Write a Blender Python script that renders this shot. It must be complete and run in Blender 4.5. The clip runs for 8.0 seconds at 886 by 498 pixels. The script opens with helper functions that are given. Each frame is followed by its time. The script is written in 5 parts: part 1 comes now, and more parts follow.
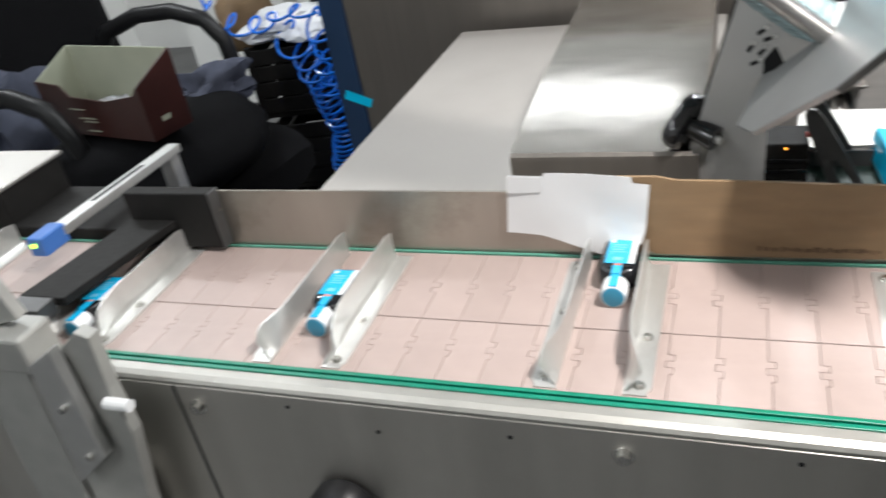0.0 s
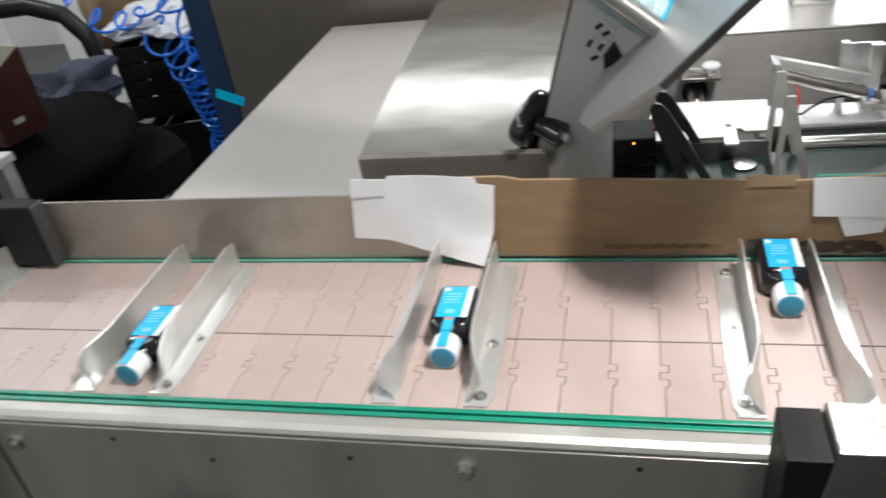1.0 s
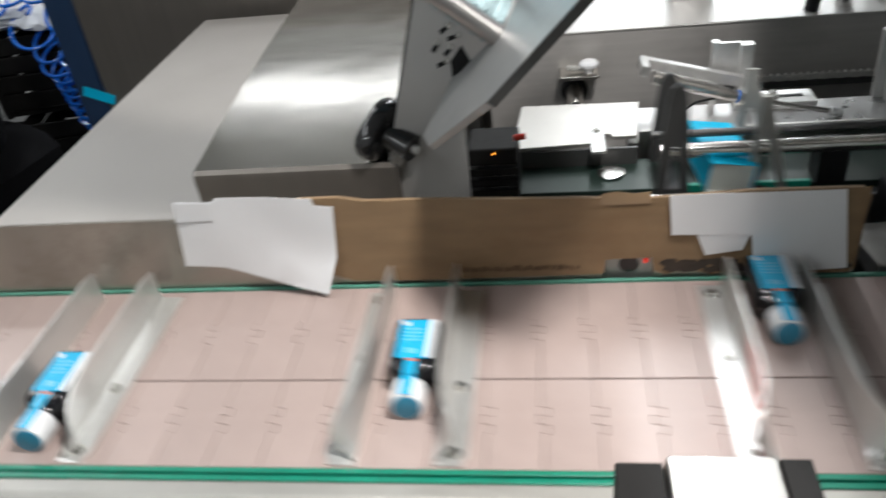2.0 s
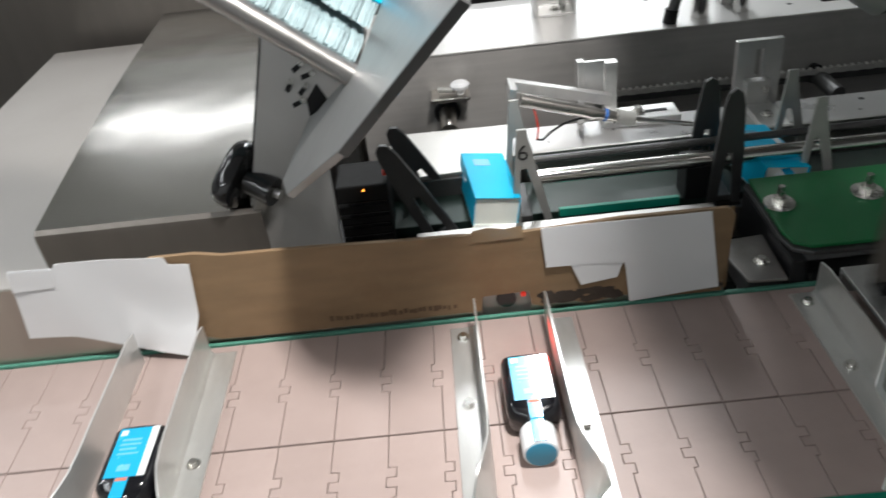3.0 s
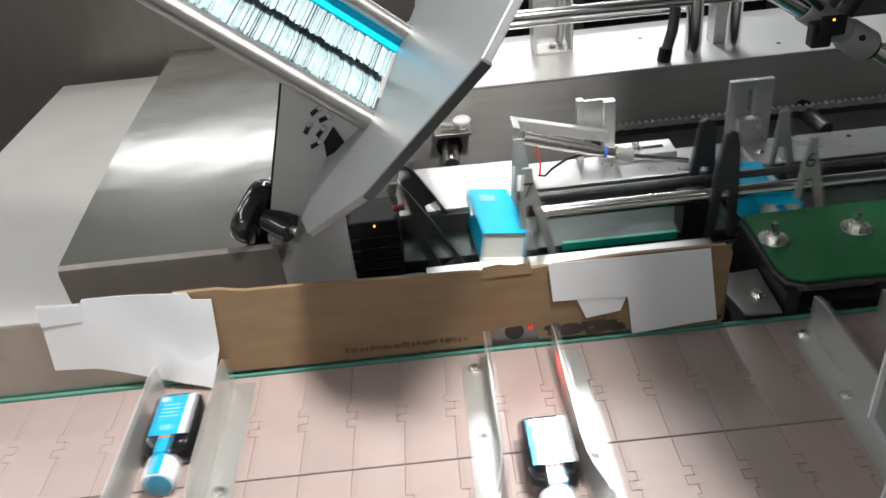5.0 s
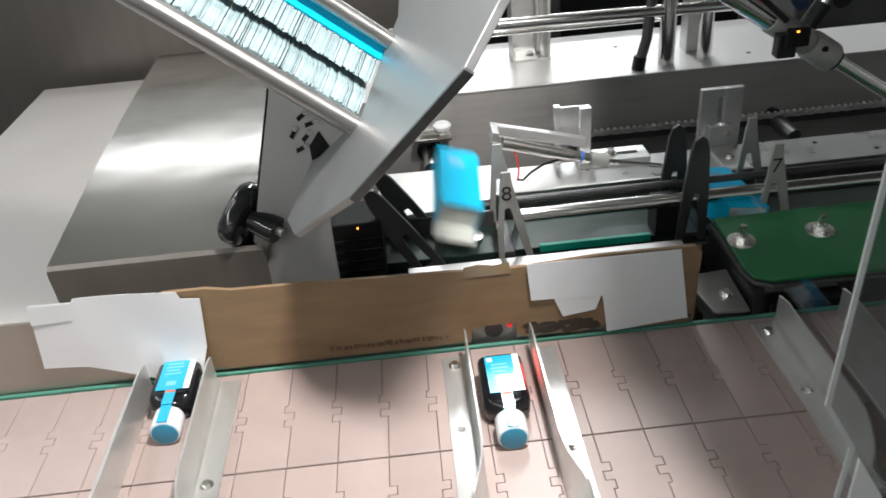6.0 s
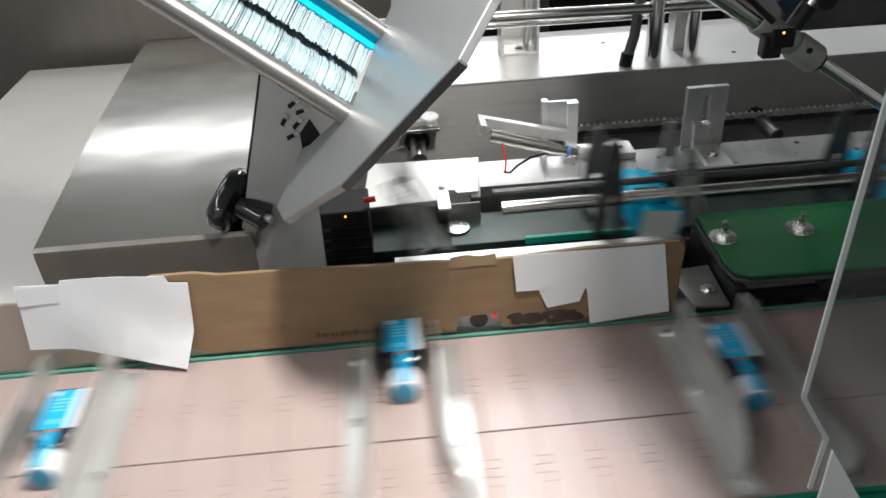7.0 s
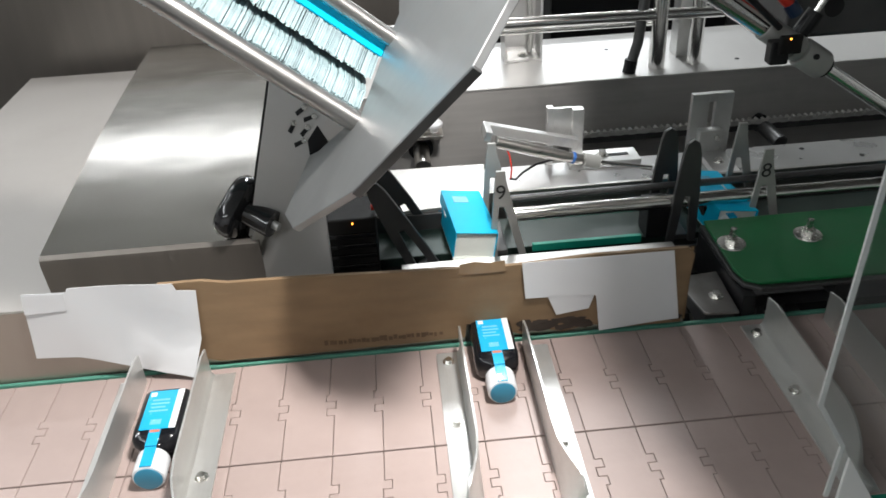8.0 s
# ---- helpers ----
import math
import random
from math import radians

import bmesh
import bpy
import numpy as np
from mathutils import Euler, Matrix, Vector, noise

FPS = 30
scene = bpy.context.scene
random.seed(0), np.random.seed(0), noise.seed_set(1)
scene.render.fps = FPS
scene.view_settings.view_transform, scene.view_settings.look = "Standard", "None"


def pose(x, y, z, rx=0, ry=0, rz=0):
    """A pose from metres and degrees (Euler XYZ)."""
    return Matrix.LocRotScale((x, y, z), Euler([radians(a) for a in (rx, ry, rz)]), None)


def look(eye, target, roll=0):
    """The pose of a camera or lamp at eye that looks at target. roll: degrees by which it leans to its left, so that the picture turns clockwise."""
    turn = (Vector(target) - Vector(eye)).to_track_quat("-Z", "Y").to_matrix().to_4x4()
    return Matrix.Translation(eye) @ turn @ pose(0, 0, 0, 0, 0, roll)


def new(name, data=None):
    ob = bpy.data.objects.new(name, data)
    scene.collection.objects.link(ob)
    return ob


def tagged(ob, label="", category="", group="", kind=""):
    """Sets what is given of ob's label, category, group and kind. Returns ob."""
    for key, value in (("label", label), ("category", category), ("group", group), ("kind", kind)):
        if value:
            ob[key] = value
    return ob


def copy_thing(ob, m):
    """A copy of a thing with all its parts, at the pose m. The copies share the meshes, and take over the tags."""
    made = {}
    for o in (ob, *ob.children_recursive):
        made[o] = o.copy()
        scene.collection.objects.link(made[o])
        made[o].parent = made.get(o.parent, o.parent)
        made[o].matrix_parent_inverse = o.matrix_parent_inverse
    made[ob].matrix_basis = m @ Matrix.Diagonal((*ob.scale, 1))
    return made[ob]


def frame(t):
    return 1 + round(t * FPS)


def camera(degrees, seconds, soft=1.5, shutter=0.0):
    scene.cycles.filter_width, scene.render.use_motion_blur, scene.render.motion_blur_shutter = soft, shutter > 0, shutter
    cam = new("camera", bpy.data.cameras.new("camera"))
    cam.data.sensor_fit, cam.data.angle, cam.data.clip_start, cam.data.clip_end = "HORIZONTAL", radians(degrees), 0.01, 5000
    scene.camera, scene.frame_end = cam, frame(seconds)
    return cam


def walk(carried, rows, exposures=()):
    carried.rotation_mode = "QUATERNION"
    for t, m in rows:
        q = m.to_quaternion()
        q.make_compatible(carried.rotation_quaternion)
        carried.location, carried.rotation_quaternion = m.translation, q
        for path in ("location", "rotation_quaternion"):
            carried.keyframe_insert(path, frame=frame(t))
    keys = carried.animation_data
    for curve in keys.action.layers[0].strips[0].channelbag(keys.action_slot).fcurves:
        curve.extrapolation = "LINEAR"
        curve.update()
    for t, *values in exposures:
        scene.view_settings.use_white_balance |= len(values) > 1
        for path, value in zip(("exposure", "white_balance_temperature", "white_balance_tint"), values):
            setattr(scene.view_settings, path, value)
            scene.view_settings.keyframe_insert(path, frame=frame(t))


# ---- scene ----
cam = camera(57.9, 8.0, 1.6, 0.9)
PATH = [
    (0, (0.015, -0.558, 1.338), (-0.681, 1.018, 0.323), -10.9),
    (0.5, (0.038, -0.541, 1.331), (-0.541, 1.07, 0.299), -10.4),
    (1, (0.062, -0.508, 1.321), (-0.418, 1.117, 0.259), -9.3),
    (1.5, (0.087, -0.471, 1.315), (-0.316, 1.153, 0.219), -9.2),
    (2, (0.118, -0.425, 1.305), (-0.179, 1.21, 0.191), -7.5),
    (3.5, (0.14, -0.382, 1.311), (0.157, 1.273, 0.189), -6.8),
    (4, (0.141, -0.384, 1.312), (0.157, 1.272, 0.191), -6.3),
    (4.5, (0.131, -0.392, 1.324), (0.109, 1.283, 0.23), -6.3),
    (6, (0.12, -0.423, 1.344), (0.161, 1.267, 0.275), -5.3),
    (6.4, (0.119, -0.43, 1.347), (0.187, 1.253, 0.268), -4.3),
    (6.5, (0.121, -0.431, 1.344), (0.183, 1.256, 0.273), -4.4),
    (7, (0.115, -0.43, 1.347), (0.199, 1.246, 0.258), -3.3),
    (7.5, (0.108, -0.429, 1.353), (0.215, 1.243, 0.26), -2.7),
    (8, (0.106, -0.427, 1.346), (0.197, 1.257, 0.272), -3.3),
]
walk(cam, [(t, look(eye, target, roll)) for t, eye, target, roll in PATH],
     ((0.0, 0.20), (0.5, 0.10), (1.0, -0.05), (1.5, -0.10), (2.0, -0.26), (3.5, -0.14), (4.5, -0.06), (6.0, -0.04), (8.0, -0.04)))


# ---- light ----
world = bpy.data.worlds.new("workshop_air")
scene.world = world
world.use_nodes = True
world.node_tree.nodes["Background"].inputs[0].default_value = (0.55, 0.58, 0.62, 1)
world.node_tree.nodes["Background"].inputs[1].default_value = 0.07


def area_lamp(name, eye, target, sx, sy, watts, colour):
    lamp = bpy.data.lights.new(name, "AREA")
    lamp.shape, lamp.size, lamp.size_y, lamp.energy, lamp.color = "RECTANGLE", sx, sy, watts, colour
    ob = new(name, lamp)
    ob.matrix_world = look(eye, target)
    return ob


area_lamp("machine_light", (0.300, -0.12, 1.78), (0.17, 0.10, 0.9), 0.10, 0.10, 15.3, (1.0, 0.965, 0.94))
# Hood reflections suggest tubes; the low-hung and front ones are added unseen as fill.
TUBES = ((-1.05, -0.1, 2.25, 90, 6), (-1.05, 3.25, 2.86, 0, 5.5), (0.42, 2.0, 2.86, 90, 46), (0.75, 3.6, 2.02, 0, 54), (-2.5, 1.5, 2.86, 0, 31), (-1.7, -2.2, 2.86, 0, 20))
for lx, ly, lz, turn, watts in TUBES:
    lamp = area_lamp("tube_light", (lx, ly, lz), (lx, ly, 0), 1.5, 0.10, watts, (0.93, 0.97, 1.0))
    lamp.matrix_world = pose(lx, ly, lz, 0, 0, turn)


# ---- materials ----
def material(name, colour, rough=0.5, metal=0.0, vary=0.08, scale=30.0, bump=0.0, stretch=(1, 1, 1), coat=0.0, dirt=0.0,
             dirt_colour=(0.05, 0.045, 0.04), rough_vary=0.1, bump_scale=4.0, transmission=0.0, island=0.0, specular=0.5, dents=0.0):
    m = bpy.data.materials.new(name)
    m.use_nodes = True
    nt = m.node_tree
    n, link = nt.nodes, nt.links.new
    b = n["Principled BSDF"]
    b.inputs["Metallic"].default_value = metal
    b.inputs["Coat Weight"].default_value = coat
    b.inputs["Specular IOR Level"].default_value = specular
    b.inputs["Transmission Weight"].default_value = transmission
    tc = n.new("ShaderNodeTexCoord")
    mp = n.new("ShaderNodeMapping")
    mp.inputs["Scale"].default_value = stretch
    link(tc.outputs["Object"], mp.inputs["Vector"])
    coarse = n.new("ShaderNodeTexNoise")
    coarse.inputs["Scale"].default_value = scale
    coarse.inputs["Detail"].default_value = 5
    link(mp.outputs[0], coarse.inputs["Vector"])
    fine = n.new("ShaderNodeTexNoise")
    fine.inputs["Scale"].default_value = scale * bump_scale
    fine.inputs["Detail"].default_value = 4
    link(mp.outputs[0], fine.inputs["Vector"])
    mix = n.new("ShaderNodeMix")
    mix.data_type = "RGBA"
    lo = [max(0.0, c * (1 - 2 * vary)) for c in colour]
    hi = [min(1.0, c * (1 + 2 * vary)) for c in colour]
    mix.inputs["A"].default_value, mix.inputs["B"].default_value = (*lo, 1), (*hi, 1)
    link(coarse.outputs["Fac"], mix.inputs["Factor"])
    out = mix.outputs["Result"]
    if island:
        info = n.new("ShaderNodeObjectInfo")
        hsv = n.new("ShaderNodeHueSaturation")
        rng = n.new("ShaderNodeMapRange")
        rng.inputs["To Min"].default_value, rng.inputs["To Max"].default_value = 1 - island, 1 + island
        link(info.outputs["Random"], rng.inputs["Value"])
        link(rng.outputs[0], hsv.inputs["Value"])
        link(out, hsv.inputs["Color"])
        out = hsv.outputs["Color"]
    if dirt:
        spots = n.new("ShaderNodeTexNoise")
        spots.inputs["Scale"].default_value = scale * 0.6
        spots.inputs["Detail"].default_value = 8
        spots.inputs["Roughness"].default_value = 0.7
        link(tc.outputs["Object"], spots.inputs["Vector"])
        ramp = n.new("ShaderNodeMapRange")
        ramp.inputs["From Min"].default_value, ramp.inputs["From Max"].default_value = 0.52, 0.72
        ramp.inputs["To Max"].default_value = dirt
        link(spots.outputs["Fac"], ramp.inputs["Value"])
        dm = n.new("ShaderNodeMix")
        dm.data_type = "RGBA"
        dm.inputs["B"].default_value = (*dirt_colour, 1)
        link(ramp.outputs[0], dm.inputs["Factor"])
        link(out, dm.inputs["A"])
        out = dm.outputs["Result"]
    link(out, b.inputs["Base Color"])
    rr = n.new("ShaderNodeMapRange")
    rr.inputs["To Min"].default_value, rr.inputs["To Max"].default_value = max(0.02, rough - rough_vary), min(1, rough + rough_vary)
    link(fine.outputs["Fac"], rr.inputs["Value"])
    link(rr.outputs[0], b.inputs["Roughness"])
    if bump:
        bp = n.new("ShaderNodeBump")
        bp.inputs["Strength"].default_value = bump
        bp.inputs["Distance"].default_value = 0.001
        link(fine.outputs["Fac"], bp.inputs["Height"])
        link(bp.outputs[0], b.inputs["Normal"])
        if dents:
            wave = n.new("ShaderNodeTexNoise")
            wave.inputs["Scale"].default_value = 9.0
            wave.inputs["Detail"].default_value = 1.5
            link(tc.outputs["Object"], wave.inputs["Vector"])
            buckle = n.new("ShaderNodeBump")
            buckle.inputs["Strength"].default_value = 1.0
            buckle.inputs["Distance"].default_value = dents
            link(wave.outputs["Fac"], buckle.inputs["Height"])
            link(buckle.outputs[0], bp.inputs["Normal"])
    return m


def glow(name, colour, strength):
    m = bpy.data.materials.new(name)
    m.use_nodes = True
    b = m.node_tree.nodes["Principled BSDF"]
    b.inputs["Base Color"].default_value = (*colour, 1)
    b.inputs["Emission Color"].default_value = (*colour, 1)
    b.inputs["Emission Strength"].default_value = strength
    return m


STEEL = material("brushed_steel", (0.50, 0.48, 0.45), 0.30, 1.0, 0.05, 14, 0.12, (1, 12, 12), rough_vary=0.08, dirt=0.12)
STEEL_X = material("rolled_steel", (0.46, 0.45, 0.43), 0.36, 1.0, 0.06, 10, 0.10, (1, 14, 14), rough_vary=0.10, dirt=0.2)
PANEL = material("satin_panel", (0.60, 0.58, 0.55), 0.42, 0.85, 0.05, 6, 0.06, (1, 1, 1), rough_vary=0.06, dirt=0.15, dirt_colour=(0.3, 0.28, 0.26))
PALESTEEL = material("pale_satin_steel", (0.57, 0.56, 0.545), 0.38, 0.45, 0.04, 6, 0.06, rough_vary=0.06, dirt=0.12, dirt_colour=(0.35, 0.33, 0.31))
WALLSTEEL = material("oil_stained_steel", (0.36, 0.335, 0.295), 0.36, 0.8, 0.16, 14, 0.12, (1, 1, 0.2), dirt=0.6, dirt_colour=(0.16, 0.14, 0.11))
GREYPLATE = material("bead_blasted_plate", (0.34, 0.35, 0.35), 0.40, 0.7, 0.04, 20, 0.08, rough_vary=0.06)
ALU = material("milled_aluminium", (0.72, 0.72, 0.71), 0.38, 0.9, 0.05, 25, 0.15, (1, 1, 1), dirt=0.2)
FLIGHT = material("dull_flight_steel", (0.66, 0.66, 0.64), 0.34, 0.68, 0.06, 22, 0.15, (6, 1, 1), dirt=0.25, dirt_colour=(0.25, 0.24, 0.22))
CHROME = material("chromed_rod", (0.78, 0.77, 0.75), 0.17, 1.0, 0.03, 30, rough_vary=0.05)
DARKSTEEL = material("dark_oxide_steel", (0.10, 0.10, 0.10), 0.42, 0.6, 0.15, 30, 0.15)
MATT = material("matt_black", (0.012, 0.0115, 0.011), 0.62, 0, 0.2, 40, 0.1, specular=0.22)
DECKM = material("scuffed_deck_steel", (0.47, 0.47, 0.47), 0.30, 0.9, 0.08, 8, 0.05, (1, 1, 1), rough_vary=0.12, dirt=0.25, dirt_colour=(0.30, 0.29, 0.28))
BEAMFACE = material("dull_beam_steel", (0.50, 0.485, 0.465), 0.52, 0.5, 0.08, 10, 0.10, (1, 12, 12), rough_vary=0.08, dirt=0.2)
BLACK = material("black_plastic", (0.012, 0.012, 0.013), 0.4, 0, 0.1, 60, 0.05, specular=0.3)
GLOSSBLACK = material("glossy_black_plastic", (0.008, 0.008, 0.009), 0.12, 0, 0.1, 60, coat=0.4)
SLAT = material("tan_chain_plastic", (0.385, 0.305, 0.280), 0.40, 0, 0.05, 35, 0.12, dirt=0.16, dirt_colour=(0.26, 0.2, 0.175), island=0.04)
GREEN = material("green_wear_strip", (0.0, 0.20, 0.125), 0.4, 0, 0.1, 40, 0.05, dirt=0.3)
TEAL = material("teal_guide_plastic", (0.01, 0.36, 0.25), 0.35, 0, 0.1, 40, 0.05, dirt=0.2)
FADEDGREEN = material("dusty_green_strip", (0.085, 0.27, 0.20), 0.5, 0, 0.15, 30, 0.05, dirt=0.4, dirt_colour=(0.02, 0.07, 0.05))
GREENPLATE = material("green_painted_sheet", (0.008, 0.15, 0.045), 0.4, 0, 0.12, 14, 0.05, dirt=0.3)
CARD = material("brown_cardboard", (0.215, 0.140, 0.075), 0.75, 0, 0.14, 18, 0.25, (1, 1, 4), dirt=0.45, dirt_colour=(0.16, 0.09, 0.04))
STAIN = material("dark_grease_stain", (0.035, 0.025, 0.018), 0.6, 0, 0.3, 80, 0.2)
PAPER = material("white_paper", (0.70, 0.71, 0.72), 0.65, 0, 0.02, 12, 0.1)
TAPE = material("clear_tape", (0.27, 0.185, 0.105), 0.2, 0, 0.05, 20, 0.1)
BOXWHITE = material("carton_inside_board", (0.82, 0.84, 0.78), 0.7, 0, 0.03, 40)
CYAN = material("cyan_print", (0.0, 0.48, 0.76), 0.42, 0, 0.06, 20)
CYAN.node_tree.nodes["Principled BSDF"].inputs["Specular IOR Level"].default_value = 0.2
CARDEDGE = material("carton_blank_edges", (0.30, 0.40, 0.42), 0.6, 0, 0.30, 60, island=0.20)
LABEL = material("cyan_label", (0.01, 0.40, 0.68), 0.24, 0, 0.05, 30, coat=0.9)
LABELDIM = material("pale_label_print", (0.16, 0.52, 0.75), 0.24, 0, 0.05, 30, coat=0.9)
LABELWHITE = material("white_label", (0.78, 0.80, 0.82), 0.24, 0, 0.02, 30, coat=0.9)
ORANGE = material("orange_print", (0.60, 0.18, 0.10), 0.5, 0, 0.05, 30)
CAPBLUE = material("cap_end_blue", (0.03, 0.24, 0.38), 0.4, 0, 0.05, 30)
CAPWHITE = material("white_cap", (0.78, 0.79, 0.80), 0.35, 0, 0.02, 30)
BOTTLE = material("black_bottle", (0.006, 0.006, 0.008), 0.16, 0, 0.1, 30, coat=0.3)
FLOORM = material("grey_epoxy_floor", (0.10, 0.10, 0.10), 0.5, 0, 0.2, 3, 0.05, dirt=0.4)
WALLM = material("pale_wall_panel", (0.78, 0.78, 0.76), 0.6, 0, 0.04, 2, 0.05)
CEILM = material("white_ceiling", (0.7, 0.7, 0.68), 0.7, 0, 0.03, 2)
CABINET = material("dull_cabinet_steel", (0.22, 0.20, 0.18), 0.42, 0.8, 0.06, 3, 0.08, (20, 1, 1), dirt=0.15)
FABRIC = material("black_chair_fabric", (0.008, 0.008, 0.009), 0.95, 0, 0.2, 200, 0.4, specular=0.1)
JACKET = material("grey_blue_cloth", (0.055, 0.062, 0.092), 0.9, 0, 0.2, 30, 0.5)
MAROON = material("maroon_printed_board", (0.045, 0.013, 0.010), 0.4, 0, 0.2, 12, 0.05)
BOARDIN = material("pale_box_inside", (0.42, 0.44, 0.34), 0.8, 0, 0.08, 12, 0.1)
BLUEHOSE = material("blue_polyurethane", (0.012, 0.17, 0.75), 0.22, 0, 0.05, 30, coat=0.3)
BAG = material("white_plastic_film", (0.75, 0.76, 0.78), 0.4, 0, 0.06, 12, 0.5)
REDHOSE = material("red_tube", (0.55, 0.03, 0.015), 0.35, 0, 0.08, 40)
CASTGREY = material("cast_grey_housing", (0.40, 0.40, 0.38), 0.5, 0.4, 0.1, 40, 0.2)
NAVY = material("dark_blue_paint", (0.010, 0.03, 0.075), 0.4, 0, 0.15, 10)
SENSORBLUE = material("blue_sensor_plastic", (0.05, 0.16, 0.48), 0.4, 0, 0.05, 40)
LEDRED = glow("red_led", (1.0, 0.05, 0.03), 0.5)
LEDAMBER = glow("amber_led", (1.0, 0.35, 0.04), 6)
LEDGREEN = glow("green_led", (0.5, 1.0, 0.05), 4)
TUBEGLOW = glow("lit_tube", (0.95, 0.98, 1.0), 8)
INK = material("black_ink", (0.02, 0.02, 0.02), 0.6, 0, 0.1, 40)
WASHER = material("zinc_plating", (0.66, 0.65, 0.62), 0.25, 1.0, 0.05, 60)


def clear_sheet():
    m = bpy.data.materials.new("clear_polycarbonate")
    m.use_nodes = True
    nt = m.node_tree
    b = nt.nodes["Principled BSDF"]
    b.inputs["Base Color"].default_value = (0.86, 0.88, 0.88, 1)
    b.inputs["Transmission Weight"].default_value = 0.0
    b.inputs["Roughness"].default_value = 0.06
    tr = nt.nodes.new("ShaderNodeBsdfTransparent")
    tr.inputs[0].default_value = (0.90, 0.91, 0.91, 1)
    gl = nt.nodes.new("ShaderNodeBsdfGlossy")
    gl.inputs["Roughness"].default_value = 0.22
    gl.inputs["Color"].default_value = (0.9, 0.9, 0.9, 1)
    mx = nt.nodes.new("ShaderNodeMixShader")
    mx.inputs[0].default_value = 0.13
    nt.links.new(tr.outputs[0], mx.inputs[1])
    nt.links.new(gl.outputs[0], mx.inputs[2])
    nt.links.new(mx.outputs[0], nt.nodes["Material Output"].inputs["Surface"])
    return m


CLEAR = clear_sheet()
CLEAREDGE = material("polished_sheet_edge", (0.62, 0.64, 0.63), 0.3, 0, 0.04, 40)


# ---- mesh helpers ----
def part(name, bm, mat, parent=None, label="", smooth=False, m=None):
    me = bpy.data.meshes.new(name)
    bmesh.ops.recalc_face_normals(bm, faces=bm.faces)
    bm.to_mesh(me)
    bm.free()
    me.materials.append(mat)
    if smooth:
        for p in me.polygons:
            p.use_smooth = True
        me.set_sharp_from_angle(angle=radians(40))
    ob = new(name, me)
    if parent:
        ob.parent = parent
    if m is not None:
        ob.matrix_basis = m
    return tagged(ob, label)


def thing(name, label, category, group="", kind="", m=None):
    ob = new(name)
    ob.empty_display_size = 0.02
    if m is not None:
        ob.matrix_basis = m
    return tagged(ob, label, category, group, kind)


def bevelled(bm, geom_edges, w, seg=2):
    if w:
        bmesh.ops.bevel(bm, geom=geom_edges, offset=w, segments=seg, affect="EDGES", profile=0.5)


def box(x0, x1, y0, y1, z0, z1, bevel=0.0, bm=None, seg=2):
    own = bmesh.new()
    bmesh.ops.create_cube(own, size=1, matrix=Matrix.Translation(((x0 + x1) / 2, (y0 + y1) / 2, (z0 + z1) / 2)) @ Matrix.Diagonal((x1 - x0, y1 - y0, z1 - z0, 1)))
    bevelled(own, own.edges[:], bevel, seg)
    return merge(bm, own)


def merge(bm, own):
    if bm is None:
        return own
    me = bpy.data.meshes.new("tmp")
    own.to_mesh(me)
    own.free()
    bm.from_mesh(me)
    bpy.data.meshes.remove(me)
    return bm


def rod(p0, p1, r, seg=16, bm=None, r2=None, bevel=0.0):
    own = bmesh.new()
    a, b = Vector(p0), Vector(p1)
    turn = (b - a).to_track_quat("Z", "Y").to_matrix().to_4x4()
    bmesh.ops.create_cone(own, cap_ends=True, segments=seg, radius1=r, radius2=r if r2 is None else r2, depth=(b - a).length, matrix=Matrix.Translation((a + b) / 2) @ turn)
    if bevel:
        bevelled(own, [e for e in own.edges if len(e.link_faces) == 2 and any(len(f.verts) > 4 for f in e.link_faces)], bevel)
    return merge(bm, own)


def prism(points, thick, m=None, bevel=0.0, bm=None):
    """A flat outline in the xy plane, raised by thick along z, then placed by m."""
    own = bmesh.new()
    f = own.faces.new([own.verts.new((x, y, 0)) for x, y in points])
    top = bmesh.ops.extrude_face_region(own, geom=[f])
    bmesh.ops.translate(own, vec=(0, 0, thick), verts=[v for v in top["geom"] if isinstance(v, bmesh.types.BMVert)])
    bmesh.ops.recalc_face_normals(own, faces=own.faces)
    bevelled(own, own.edges[:], bevel)
    if m is not None:
        bmesh.ops.transform(own, matrix=m, verts=own.verts)
    return merge(bm, own)


def tube(points, r, seg=10, bm=None, closed=False):
    """A round tube along a row of points."""
    own = bmesh.new()
    pts = [Vector(p) for p in points]
    rings, up = [], Vector((0.3, 0.2, 1)).normalized()
    for i, p in enumerate(pts):
        d = (pts[min(i + 1, len(pts) - 1)] - pts[max(i - 1, 0)]).normalized()
        s = d.cross(up)
        s = s.normalized() if s.length > 1e-4 else Vector((1, 0, 0))
        up = s.cross(d).normalized()
        rings.append([own.verts.new(p + r * (math.cos(2 * math.pi * k / seg) * s + math.sin(2 * math.pi * k / seg) * up)) for k in range(seg)])
    for a, b in zip(rings, rings[1:]):
        for k in range(seg):
            own.faces.new((a[k], a[(k + 1) % seg], b[(k + 1) % seg], b[k]))
    own.faces.new(rings[0][::-1])
    own.faces.new(rings[-1])
    return merge(bm, own)


